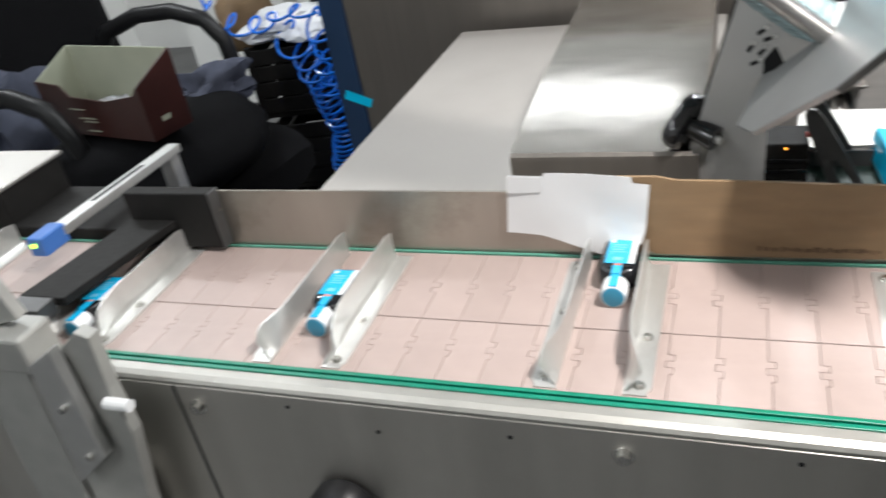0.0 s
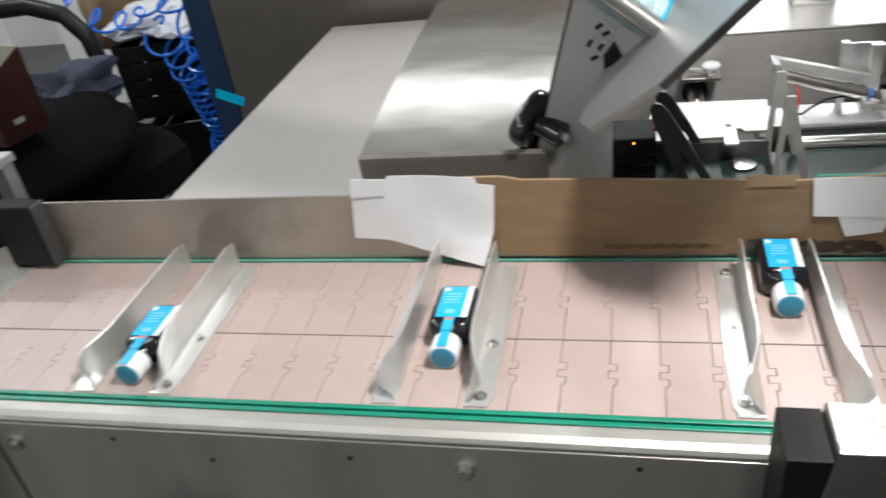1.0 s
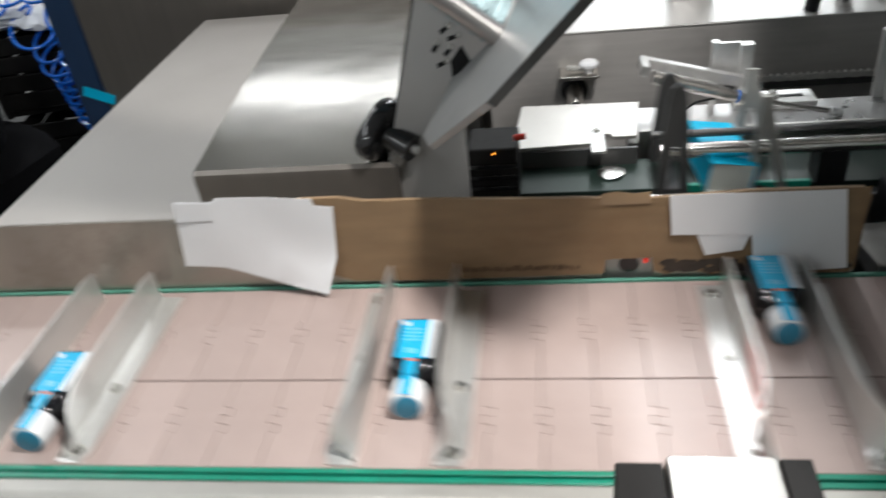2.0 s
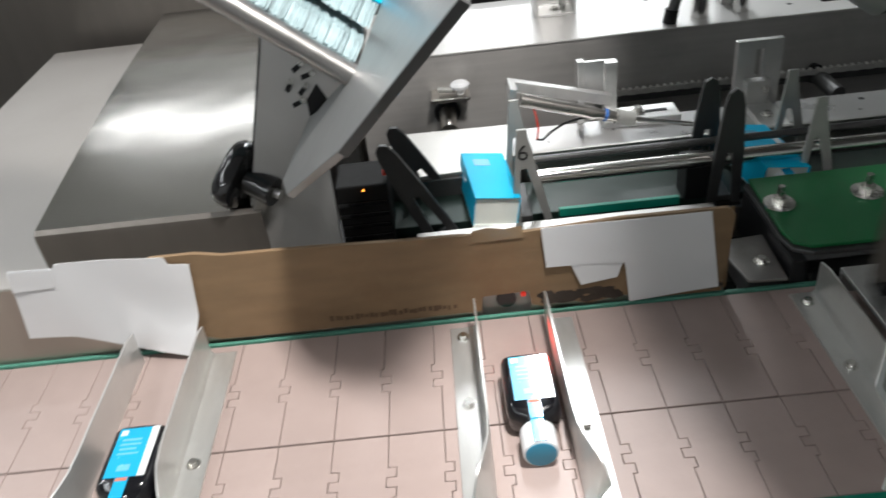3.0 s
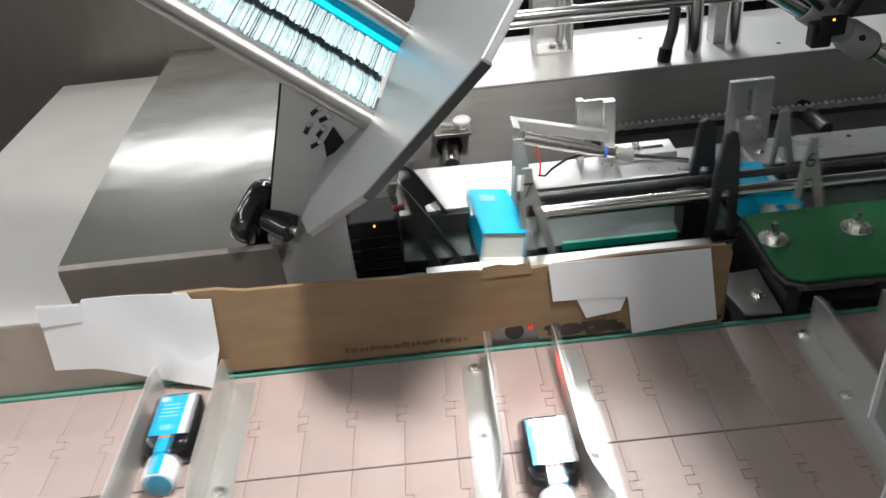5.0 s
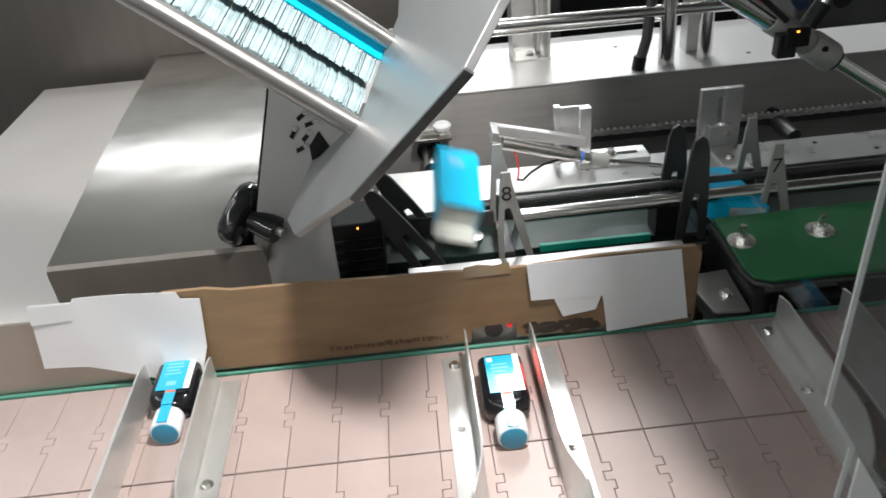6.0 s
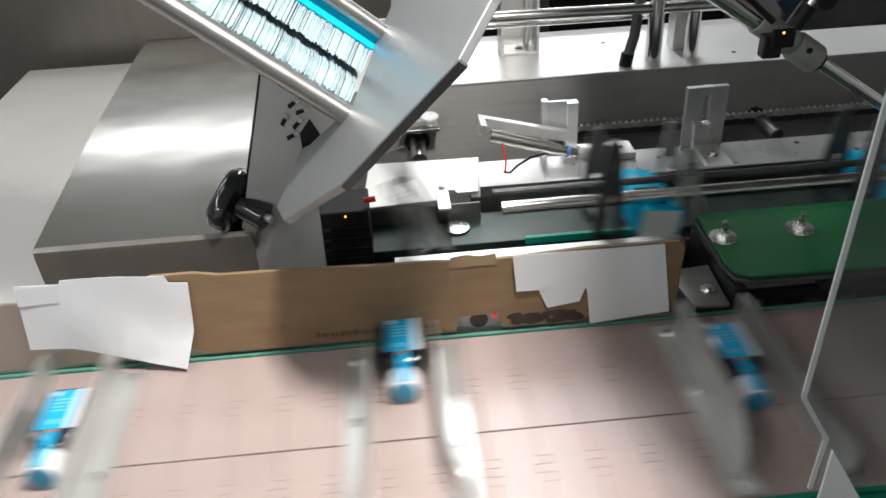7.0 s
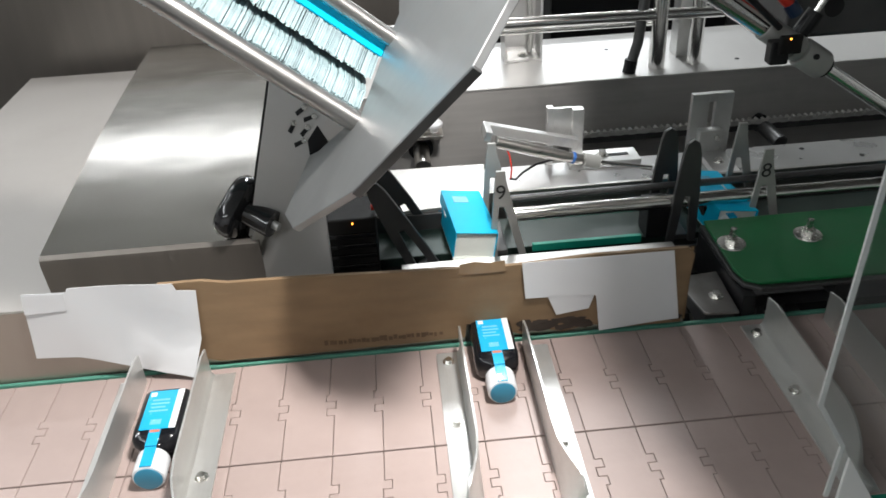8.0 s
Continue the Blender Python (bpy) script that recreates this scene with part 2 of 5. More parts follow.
def lathe(profile, seg=24, m=None, bm=None):
    """A turned form about z from rows of (radius, height)."""
    own = bmesh.new()
    rings = [[own.verts.new((r * math.cos(2 * math.pi * k / seg), r * math.sin(2 * math.pi * k / seg), z)) for k in range(seg)] for r, z in profile]
    for a, b in zip(rings, rings[1:]):
        for k in range(seg):
            own.faces.new((a[k], a[(k + 1) % seg], b[(k + 1) % seg], b[k]))
    own.faces.new(rings[0][::-1])
    own.faces.new(rings[-1])
    if m is not None:
        bmesh.ops.transform(own, matrix=m, verts=own.verts)
    return merge(bm, own)


def screw(x, y, z, r=0.004, h=0.003, name="bolt", parent=None, m=None, washer=True):
    """A hexagon head on a washer, standing on z."""
    bm = rod((x, y, z), (x, y, z + 0.0008), r * 1.55, 16) if washer else bmesh.new()
    bm = rod((x, y, z + 0.0008), (x, y, z + h), r, 6, bm)
    if m is not None:
        bmesh.ops.transform(bm, matrix=m, verts=bm.verts)
    return part(name, bm, WASHER, parent)


def grid_sheet(nx, ny, place, thick=0.0):
    """A sheet of nx by ny cells; place(u, v) gives its points."""
    bm = bmesh.new()
    vs = [[bm.verts.new(place(i / nx, j / ny)) for i in range(nx + 1)] for j in range(ny + 1)]
    for j in range(ny):
        for i in range(nx):
            bm.faces.new((vs[j][i], vs[j][i + 1], vs[j + 1][i + 1], vs[j + 1][i]))
    if thick:
        bmesh.ops.solidify(bm, geom=bm.faces[:], thickness=thick)
    return bm


# ---- the room ----
def slab(name, b, mat, label, category):
    return tagged(part(name, box(*b), mat, None, label), label, category, "", "structure")


slab("floor", (-4, 3, -3, 4, -0.1, 0), FLOORM, "worn dark grey epoxy workshop floor", "floor")
slab("ceiling", (-4, 3, -3, 4, 3.0, 3.1), CEILM, "plain white workshop ceiling", "ceiling")
slab("wall_north", (-4, 3, 4, 4.1, 0, 3), WALLM, "pale painted workshop wall behind the machine", "wall")
slab("wall_south", (-4, 3, -3.1, -3, 0, 3), WALLM, "pale painted workshop wall", "wall")
slab("wall_east", (3, 3.1, -3, 4, 0, 3), WALLM, "pale painted workshop wall", "wall")
slab("wall_west", (-4.1, -4, -3, 4, 0, 3), WALLM, "pale painted workshop wall", "wall")
for lx, ly, lz, turn, _ in TUBES:
    f = thing("ceiling_light", "unseen white fluorescent batten added for ceiling and fill light", "ceiling light", "ceiling tubes", m=pose(lx, ly, lz - 2.86, 0, 0, turn))
    for ex in (-0.7, 0.7):
        part("hanger", rod((ex, 0, 2.999), (ex, 0, 5.86 - lz), 0.004, 8), CASTGREY, f)
    part("housing", box(-0.78, 0.78, -0.07, 0.07, 2.93, 3.0, 0.01), CAPWHITE, f)
    part("tube", rod((-0.75, 0, 2.905), (0.75, 0, 2.905), 0.016, 12), TUBEGLOW, f)

# ---- conveyor ----
BELT = 0.900
PITCH = 0.0381
INDEX = 7 * PITCH
NEAR, FAR = -0.0832, 0.113
STARTS = (0.20, 1.80, 3.38, 4.985, 6.59)
STEP = ((0.0, 0.0), (0.05, 0.017), (0.1, 0.047), (0.2, 0.099), (0.3, 0.149), (0.4, 0.197), (0.5, 0.233), (0.6, 0.250), (0.7, 0.260), (0.8, INDEX))


PUSHES = tuple(t + 0.96 for t in STARTS)


def travel(t):
    """How far the chain has gone at t seconds; zero at its rest after the first start."""
    s = -INDEX
    for t0 in STARTS:
        k = t - t0
        if k >= STEP[-1][0]:
            s += INDEX
        elif k > 0:
            for (a, va), (b, vb) in zip(STEP, STEP[1:]):
                if a <= k <= b:
                    s += va + (vb - va) * (k - a) / (b - a)
                    break
    return s


def travel_times():
    ts = {0.0, 8.0}
    for t0 in STARTS:
        for k, _ in STEP:
            ts.add(round(t0 + k, 3))
        ts.add(round(t0 - 0.04, 3))
        ts.add(round(t0 + 0.86, 3))
    return sorted(t for t in ts if 0 <= t <= 8.0)


frame_ob = thing("slat_conveyor", "brushed stainless slat conveyor with green wear strips", "conveyor")
X0, X1 = -2.05, 1.35
FRONTM = material("brushed_front_panel", (0.58, 0.56, 0.52), 0.40, 0.85, 0.10, 4, 0.10, (6, 1, 0.4), rough_vary=0.10, dirt=0.15, dirt_colour=(0.22, 0.20, 0.17))
part("front_panel", box(X0, X1, -0.112, -0.108, 0.62, 0.8900, 0.001), FRONTM, frame_ob, "brushed stainless side panel with scuffs")
bm = prism([(-0.094, 0.885), (-0.094, 0.8985), (-0.104, 0.8985), (-0.1095, 0.8965), (-0.1115, 0.8935), (-0.1115, 0.8905), (-0.1085, 0.8905), (-0.1065, 0.8930), (-0.102, 0.8945), (-0.098, 0.894), (-0.098, 0.885)],
           X1 - X0, Matrix.Translation((X0, 0, 0)) @ Matrix(((0, 0, 1, 0), (1, 0, 0, 0), (0, 1, 0, 0), (0, 0, 0, 1))))
LIPM = material("dull_folded_lip", (0.44, 0.43, 0.40), 0.5, 0.8, 0.08, 8, 0.1, (1, 8, 8), dirt=0.2)
part("top_lip", bm, LIPM, frame_ob, "bright folded steel lip")
for y0, y1, z1 in ((-0.0885, -0.0842, 0.9015), (-0.0938, -0.0893, 0.9000), (FAR + 0.001, FAR + 0.0045, 0.9016)):
    part("wear_strip", box(X0, X1, y0, y1, 0.885, z1, 0.0006), GREEN if y1 < 0 else FADEDGREEN, frame_ob, "green plastic wear strip")
part("bed_plate", box(X0, X1, -0.094, 0.118, 0.880, 0.8925), DARKSTEEL, frame_ob, "dark bed under the chain")
part("rear_panel", box(X0, X1, 0.1195, 0.1235, 0.62, 0.892, 0.001), STEEL_X, frame_ob)
for px in (-1.9, -0.95, 0.3, 1.25):
    part("leg", box(px - 0.03, px + 0.03, -0.10, -0.05, 0.0, 0.88, 0.003), STEEL, frame_ob)
    part("leg", box(px - 0.03, px + 0.03, 0.06, 0.11, 0.0, 0.88, 0.003), STEEL, frame_ob)
turn = Matrix.Translation((0, -0.112, 0)) @ Matrix.Rotation(radians(90), 4, "X")
for px, pz in ((-0.065, 0.866), (-0.46, 0.866), (0.36, 0.866)):
    screw(px, pz, 0, 0.0055, 0.006, "bolt", frame_ob, turn)
part("panel_joint", box(-0.4825, -0.4795, -0.1126, -0.1118, 0.62, 0.8895), BLACK, frame_ob)
for px, pz in ((-0.36, 0.878), (-0.155, 0.872), (-0.275, 0.86), (0.06, 0.878)):
    part("rivet_hole", rod((px, -0.1127, pz), (px, -0.1117, pz), 0.0022, 10), BLACK, frame_ob)

chain = thing("conveyor_chain", "tan plastic flat-top chain in two rows with steel flights", "conveyor chain")


def slat_mesh(name, near):
    j, e = 0.00020, 0.0003
    if near:
        joint = ((0, -0.0005), (0, -0.0280), (0.0055, -0.0280), (0.0055, -0.0360), (-0.0010, -0.0360), (-0.0010, -0.0440), (0.0055, -0.0440),
                 (0.0055, -0.0520), (0.0028, -0.0520), (0.0028, NEAR))
        outline = [(x + PITCH, y) for x, y in joint][::-1] + list(joint)
    else:
        joint = ((0, 0.0005), (0, 0.0430), (-0.0060, 0.0430), (-0.0060, 0.0510), (0.0010, 0.0510), (0.0010, 0.0590), (-0.0070, 0.0590),
                 (-0.0070, 0.0670), (-0.0045, 0.0670), (-0.0045, FAR))
        outline = [(x + PITCH, y) for x, y in joint] + list(joint)[::-1]

    def inset(pts, w):
        out = []
        for k, (x, y) in enumerate(pts):
            ax, ay = x - pts[k - 1][0], y - pts[k - 1][1]
            q = pts[(k + 1) % len(pts)]
            bx, by = q[0] - x, q[1] - y
            la, lb = math.hypot(ax, ay), math.hypot(bx, by)
            out.append((x - w * (ay / la + by / lb), y + w * (ax / la + bx / lb)))
        return out

    bm = bmesh.new()
    rings = []
    for w, z in ((j, -0.0045), (j, -0.0005), (j + e, 0.0)):
        rings.append([bm.verts.new((x, y, z)) for x, y in inset(outline, w)])
    n = len(outline)
    for a, b in zip(rings, rings[1:]):
        for k in range(n):
            bm.faces.new((a[k], a[(k + 1) % n], b[(k + 1) % n], b[k]))
    bm.faces.new(rings[-1])
    bmesh.ops.recalc_face_normals(bm, faces=bm.faces)
    me = bpy.data.meshes.new(name)
    bm.to_mesh(me)
    bm.free()
    me.materials.append(SLAT)
    return me


def guide_mesh(side):
    """An angle-section flight wall on its foot; side -1 is the trailing wall, 1 the leading one."""
    ys = [0.104, 0.09, 0.06, 0.03, 0.0, -0.02, -0.035, -0.045, -0.055, -0.0635, -0.0685, -0.0725, -0.078, -0.0815]
    bm = bmesh.new()
    th, foot, rise = 0.0016, 0.0215, 0.033
    rows = []
    for y in ys:
        k = max(0.0, (-0.025 - y) / 0.055)
        flare = 0.017 * k ** 1.6
        top = rise * (1 - 0.10 * k) * (1.0 if y > -0.066 else 0.86 if y > -0.071 else 0.55 if y > -0.075 else 0.045)
        if y > 0.1:
            top = rise * 0.90
        if y < -0.075:
            flare = 0.0
        fx = max(foot, flare + 0.003) if y > -0.078 else 0.0185
        base = [(0.0, 0.0), (fx, 0.0), (fx, th), (0.004 + flare * 0.15, th), (0.0022 + flare * 0.4, 0.0036), (th + flare * 0.55, 0.008), (th + flare, top), (flare, top), (flare * 0.5, 0.008), (0.0, 0.003)]
        base = [(a, min(b, max(top, th))) for a, b in base]
        rows.append([bm.verts.new((side * (0.0265 + a), y, b)) for a, b in base])
    n = len(rows[0])
    for a, b in zip(rows, rows[1:]):
        for k in range(n):
            bm.faces.new((a[k], a[(k + 1) % n], b[(k + 1) % n], b[k]))
    bm.faces.new(rows[0])
    bm.faces.new(rows[-1][::-1])
    return bm


FLIGHT0 = -0.0950
guides = {}
for k in range(-7, 4):
    cx = FLIGHT0 + k * INDEX
    for side in (-1, 1):
        if side not in guides:
            g = part("flight_guide", guide_mesh(side), FLIGHT, chain, "dull bent steel angle flight bolted to the chain", smooth=True)
            guides[side] = g
            for by in ((0.092, 0.020, -0.066) if side < 0 else (-0.010, -0.071)):
                screw(side * 0.0385, by, 0.0016, 0.0032, 0.0036, "bolt", g)
            g.matrix_basis = Matrix.Translation((cx, 0, BELT))
        else:
            copy_thing(guides[side], Matrix.Translation((cx, 0, BELT)))


# ---- bottles ----
def make_bottle():
    b = thing("bottle", "black flat bottle with cyan label and white cap", "bottle", "bottles on the conveyor")
    bm = bmesh.new()
    rows = []
    prof = ((0.0745, 0.0150, 0.0085), (0.0755, 0.0140, 0.0075), (0.0735, 0.0172, 0.0112), (0.070, 0.0182, 0.0122), (0.030, 0.0182, 0.0122), (0.0245, 0.0176, 0.0118), (0.0205, 0.0150, 0.0108), (0.0180, 0.0110, 0.0098), (0.0165, 0.0090, 0.0090), (0.011, 0.0088, 0.0088))
    for y, hw, hh in prof[1:]:
        ring = []
        for q in range(24):
            a = 2 * math.pi * q / 24
            c, s = math.cos(a), math.sin(a)
            e = 0.42 if hw > 0.012 else 1.0
            ring.append(bm.verts.new((hw * math.copysign(abs(c) ** e, c), y, 0.0125 + hh * math.copysign(abs(s) ** e, s))))
        rows.append(ring)
    for a, c in zip(rows, rows[1:]):
        for k in range(24):
            bm.faces.new((a[k], a[(k + 1) % 24], c[(k + 1) % 24], c[k]))
    bm.faces.new(rows[0])
    bm.faces.new(rows[-1])
    part("body", bm, BOTTLE, b, "glossy black flat body", smooth=True)
    z = 0.0249
    lab = part("label", box(-0.0122, 0.0145, 0.0285, 0.0705, z, z + 0.0003), LABEL, b, "cyan and white printed label")
    part("white_band", box(0.0098, 0.0147, 0.0283, 0.0707, z + 0.0003, z + 0.0006), LABELWHITE, lab)
    for i, (bx, by, w, h) in enumerate(((-0.0085, 0.0665, 0.0022, 0.0022), (-0.0015, 0.0600, 0.0065, 0.0009), (-0.0015, 0.0560, 0.007, 0.0008), (-0.0025, 0.0520, 0.0055, 0.0008), (-0.0015, 0.0480, 0.007, 0.0007), (-0.001, 0.0360, 0.004, 0.0025))):
        part("print_bar", box(bx - w, bx + w, by - h, by + h, z + 0.0003, z + 0.0005), LABELWHITE if i == 0 else LABELDIM, lab)
    s = part("seal_strip", box(-0.0040, 0.0045, 0.0120, 0.0284, 0.0243, 0.0250), LABEL, b, "cyan tamper strip over the cap")
    part("strip_end", box(-0.0040, 0.0045, -0.0068, 0.0120, 0.0231, 0.0242, 0.0003), LABEL, s)
    part("print_bar", box(-0.0035, 0.0040, 0.0255, 0.0278, 0.0250, 0.0253), ORANGE, s)
    m = Matrix.Translation((0, 0.0125, 0.0118)) @ Matrix.Rotation(radians(90), 4, "X")
    cap = part("cap", lathe([(0.0108, 0), (0.0116, 0.001), (0.0118, 0.004), (0.0118, 0.0180), (0.0112, 0.0195), (0.0100, 0.0199)], 28, m), CAPWHITE, b, "white plastic cap", smooth=True)
    part("cap_end", lathe([(0.0101, 0.0198), (0.0100, 0.0205), (0.0096, 0.0207)], 28, m), CAPBLUE, cap, "blue disc on the cap", smooth=True)
    return b


BOTTLE_Y = {3: 0.01, 2: -0.01, 1: 0.044, 0: -0.028, -1: -0.060, -2: 0.005, -3: 0.0495, -4: -0.004, -5: 0.02, -6: -0.02}
bottles = {}
first_bottle = make_bottle()
for k, by in BOTTLE_Y.items():
    b = first_bottle if k == 3 else copy_thing(first_bottle, Matrix.Identity(4))
    bottles[k] = (b, FLIGHT0 + k * INDEX + 0.0040 + {-2: -0.007, -3: -0.004}.get(k, 0.0), by - 0.0045)

# ---- guide wall behind the chain ----
wall = thing("guide_wall", "dull steel side guide strip behind the chain, oil-stained", "guide rail")
part("strip", prism([(-0.660, 0.892), (0.150, 0.892), (0.150, 0.926), (0.190, 0.926), (0.190, 0.892), (0.344, 0.892), (0.344, 0.972), (-0.660, 0.972)], 0.003, Matrix.Translation((0, 0.1215, 0)) @ Matrix(((1, 0, 0, 0), (0, 0, -1, 0), (0, 1, 0, 0), (0, 0, 0, 1)))), WALLSTEEL, wall, "stained steel strip with a sensor notch")
for bx in (-0.60, -0.30, 0.05, 0.30):
    part("bracket", box(bx - 0.012, bx + 0.012, 0.1216, 0.1246, 0.80, 0.955, 0.001), STEEL_X, wall)

card = thing("cardboard_strip", "worn brown cardboard strip taped to the guide wall", "cardboard")
low = [(-0.095, 0.920), (-0.060, 0.907), (0.000, 0.906), (0.090, 0.907), (0.150, 0.908), (0.152, 0.922), (0.188, 0.923), (0.190, 0.910), (0.200, 0.906), (0.215, 0.911), (0.235, 0.905), (0.262, 0.910), (0.290, 0.904), (0.340, 0.904)]
high = [(0.345, 0.974), (0.339, 0.981), (0.260, 0.982), (0.205, 0.979), (0.170, 0.978), (0.135, 0.981), (0.090, 0.982), (0.020, 0.985), (-0.040, 0.986), (-0.060, 0.990), (-0.095, 0.990)]
XZ = Matrix(((1, 0, 0, 0), (0, 0, -1, 0), (0, 1, 0, 0), (0, 0, 0, 1)))
part("board", prism(low + high, 0.0035, Matrix.Translation((0, 0.1182, 0)) @ XZ), CARD, card, "creased brown board")
part("fold", prism([(0.1180, 0.904), (0.1180, 0.980), (0.127, 0.972), (0.130, 0.915)], 0.0025, Matrix.Translation((0.3425, 0, 0)) @ Matrix(((0, 0, 1, 0), (1, 0, 0, 0), (0, 1, 0, 0), (0, 0, 0, 1)))), CARD, card)
random.seed(5)
for i in range(58):
    sx = random.choice((random.uniform(0.200, 0.335), random.uniform(0.200, 0.262)))
    sz = random.uniform(0.909, 0.919)
    pts = [(sx + random.uniform(0.003, 0.010) * math.cos(a) * (1.4 if sx < .15 else 1), sz + random.uniform(0.0012, 0.004) * math.sin(a)) for a in np.linspace(0, 6.28, 9)[:-1]]
    part("grease_stain", prism(pts, 0.0002, Matrix.Translation((0, 0.1146 - 0.000006 * i, 0)) @ XZ), STAIN, card)

FADED = material("faded_brown_print", (0.115, 0.070, 0.038), 0.8, 0, 0.25, 60)
for i in range(26):
    px = 0.030 + 0.0039 * i + random.uniform(-0.0006, 0.0006)
    part("print_bar", box(px, px + random.uniform(0.0022, 0.0040), 0.1143, 0.1146, 0.9135 + random.uniform(-0.0008, 0.0008), 0.9180 + random.uniform(-0.0012, 0.0008)), FADED, card)


def paper(name, outline, y, label, curl):
    """A sheet cut to an outline in x and z, bulging a little from the board."""
    bm = prism(outline, 0.0004, XZ)
    bmesh.ops.triangulate(bm, faces=bm.faces[:])
    bmesh.ops.subdivide_edges(bm, edges=bm.edges[:], cuts=3, use_grid_fill=True)
    for v in bm.verts:
        v.co.y += y - curl(v.co.x, v.co.z)
    return tagged(part(name, bm, PAPER, None, label, smooth=True), label, "paper")


def left_curl(x, z):
    """The sheet lies flat above and stands off along its lower edge, with a pinched crease."""
    crease = 0.0035 * math.exp(-((x + 0.118 + 0.9 * (z - 0.925)) / 0.006) ** 2) * max(0.0, 1 - abs(z - 0.926) / 0.016)
    return 0.0008 + max(0, 0.937 - z) * max(0.0, (x + 0.16) / 0.09) * 0.45 + crease + 0.0005 * math.sin(70 * x + 40 * z)


paper("paper_sheet", [(-0.080, 0.904), (-0.0700, 0.935), (-0.0650, 0.983), (-0.080, 0.985), (-0.082, 0.9915), (-0.120, 0.9945), (-0.163, 0.9955), (-0.165, 0.992), (-0.199, 0.9935), (-0.2015, 0.975), (-0.207, 0.929), (-0.172, 0.9265), (-0.143, 0.918), (-0.125, 0.913), (-0.105, 0.908)],
      0.1135, "white paper sheet taped over the guide, lower edge curled", left_curl)
paper("paper_sheet", [(0.202, 0.946), (0.199, 0.982), (0.326, 0.981), (0.337, 0.910), (0.267, 0.9045), (0.263, 0.938), (0.262, 0.943)],
      0.1135, "white paper sheet taped on the cardboard strip", lambda x, z: 0.0006 + 0.0008 * math.sin(40 * x) ** 2)
tagged(part("paper_scrap", prism([(0.221, 0.9455), (0.2618, 0.9445), (0.257, 0.929), (0.229, 0.925)], 0.0003, Matrix.Translation((0, 0.1132, 0)) @ XZ), PAPER), "torn white paper scrap on the cardboard", "paper")
tagged(part("adhesive_tape", prism([(0.146, 0.9740), (0.186, 0.9745), (0.185, 0.9850), (0.172, 0.9838), (0.160, 0.9862), (0.148, 0.9845)], 0.0003, Matrix.Translation((0, 0.1140, 0)) @ XZ), TAPE), "wrinkled adhesive tape at the cardboard top", "tape")
tagged(part("adhesive_tape", prism([(-0.2015, 0.9745), (-0.168, 0.9755), (-0.166, 0.9915), (-0.199, 0.9925)], 0.0003, Matrix.Translation((0, 0.1112, 0)) @ XZ), PAPER), "white adhesive tape holding the paper", "tape")

sensor = thing("photo_sensor", "small steel-cased photo sensor with a red light", "sensor")
part("case", box(0.150, 0.192, 0.1225, 0.145, 0.893, 0.930, 0.002), CASTGREY, sensor)
part("lens", rod((0.1705, 0.1228, 0.912), (0.1705, 0.1210, 0.912), 0.008, 16), GLOSSBLACK, sensor)
part("indicator", box(0.1825, 0.1860, 0.1195, 0.1224, 0.9145, 0.9170), LEDRED, sensor, "lit red indicator")

beam_lamp = bpy.data.lights.new("sensor_beam", "SPOT")
beam_lamp.energy, beam_lamp.color, beam_lamp.spot_size, beam_lamp.spot_blend, beam_lamp.shadow_soft_size = 1.8, (1.0, 0.03, 0.02), radians(20), 0.7, 0.003
new("sensor_beam", beam_lamp).matrix_world = look((0.1785, 0.1130, 0.9165), (0.2000, 0.062, 0.9180))

# ---- table and hood ----
table = thing("machine_table", "pale satin steel machine table top", "table")
TABLEM = material("worn_table_steel", (0.48, 0.455, 0.43), 0.40, 0.2, 0.05, 5, 0.06, rough_vary=0.08, dirt=0.2, dirt_colour=(0.32, 0.29, 0.27))
part("top", box(-0.548, -0.020, 0.135, 1.030, 0.845, 0.862, 0.004), TABLEM, table, "pale satin steel top")
part("apron", box(-0.535, -0.03, 0.15, 0.16, 0.25, 0.845), STEEL_X, table)
part("side_panel", box(-0.535, -0.525, 0.16, 1.02, 0.05, 0.845), NAVY, table, "dark blue painted side")
for lx in (-0.50, -0.055):
    part("leg", box(lx - 0.025, lx + 0.025, 0.96, 1.01, 0.0, 0.845, 0.003), STEEL_X, table)
    part("leg", box(lx - 0.025, lx + 0.025, 0.165, 0.215, 0.0, 0.845, 0.003), STEEL_X, table)

hood = thing("feeder_hood", "brushed stainless sloping hood over the carton feeder", "machine hood")
yz = Matrix(((0, 0, 1, 0), (1, 0, 0, 0), (0, 1, 0, 0), (0, 0, 0, 1)))
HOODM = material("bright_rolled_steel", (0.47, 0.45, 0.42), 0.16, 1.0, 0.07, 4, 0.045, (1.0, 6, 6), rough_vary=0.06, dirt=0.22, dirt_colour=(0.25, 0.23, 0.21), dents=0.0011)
prof = [(0.2050, 0.9725)]
for i in range(1, 15):
    k = i / 14
    prof.append((0.205 + 0.485 * k, 0.9725 + 0.033 * k + 0.006 * math.sin(math.pi * k)))
prof += [(0.694, 1.004), (0.694, 1.0025)] + [(y, z - 0.0015) for y, z in reversed(prof)]
part("top_sheet", prism(prof, 0.196, Matrix.Translation((-0.222, 0, 0)) @ yz), HOODM, hood, "brushed stainless top sheet", smooth=True)
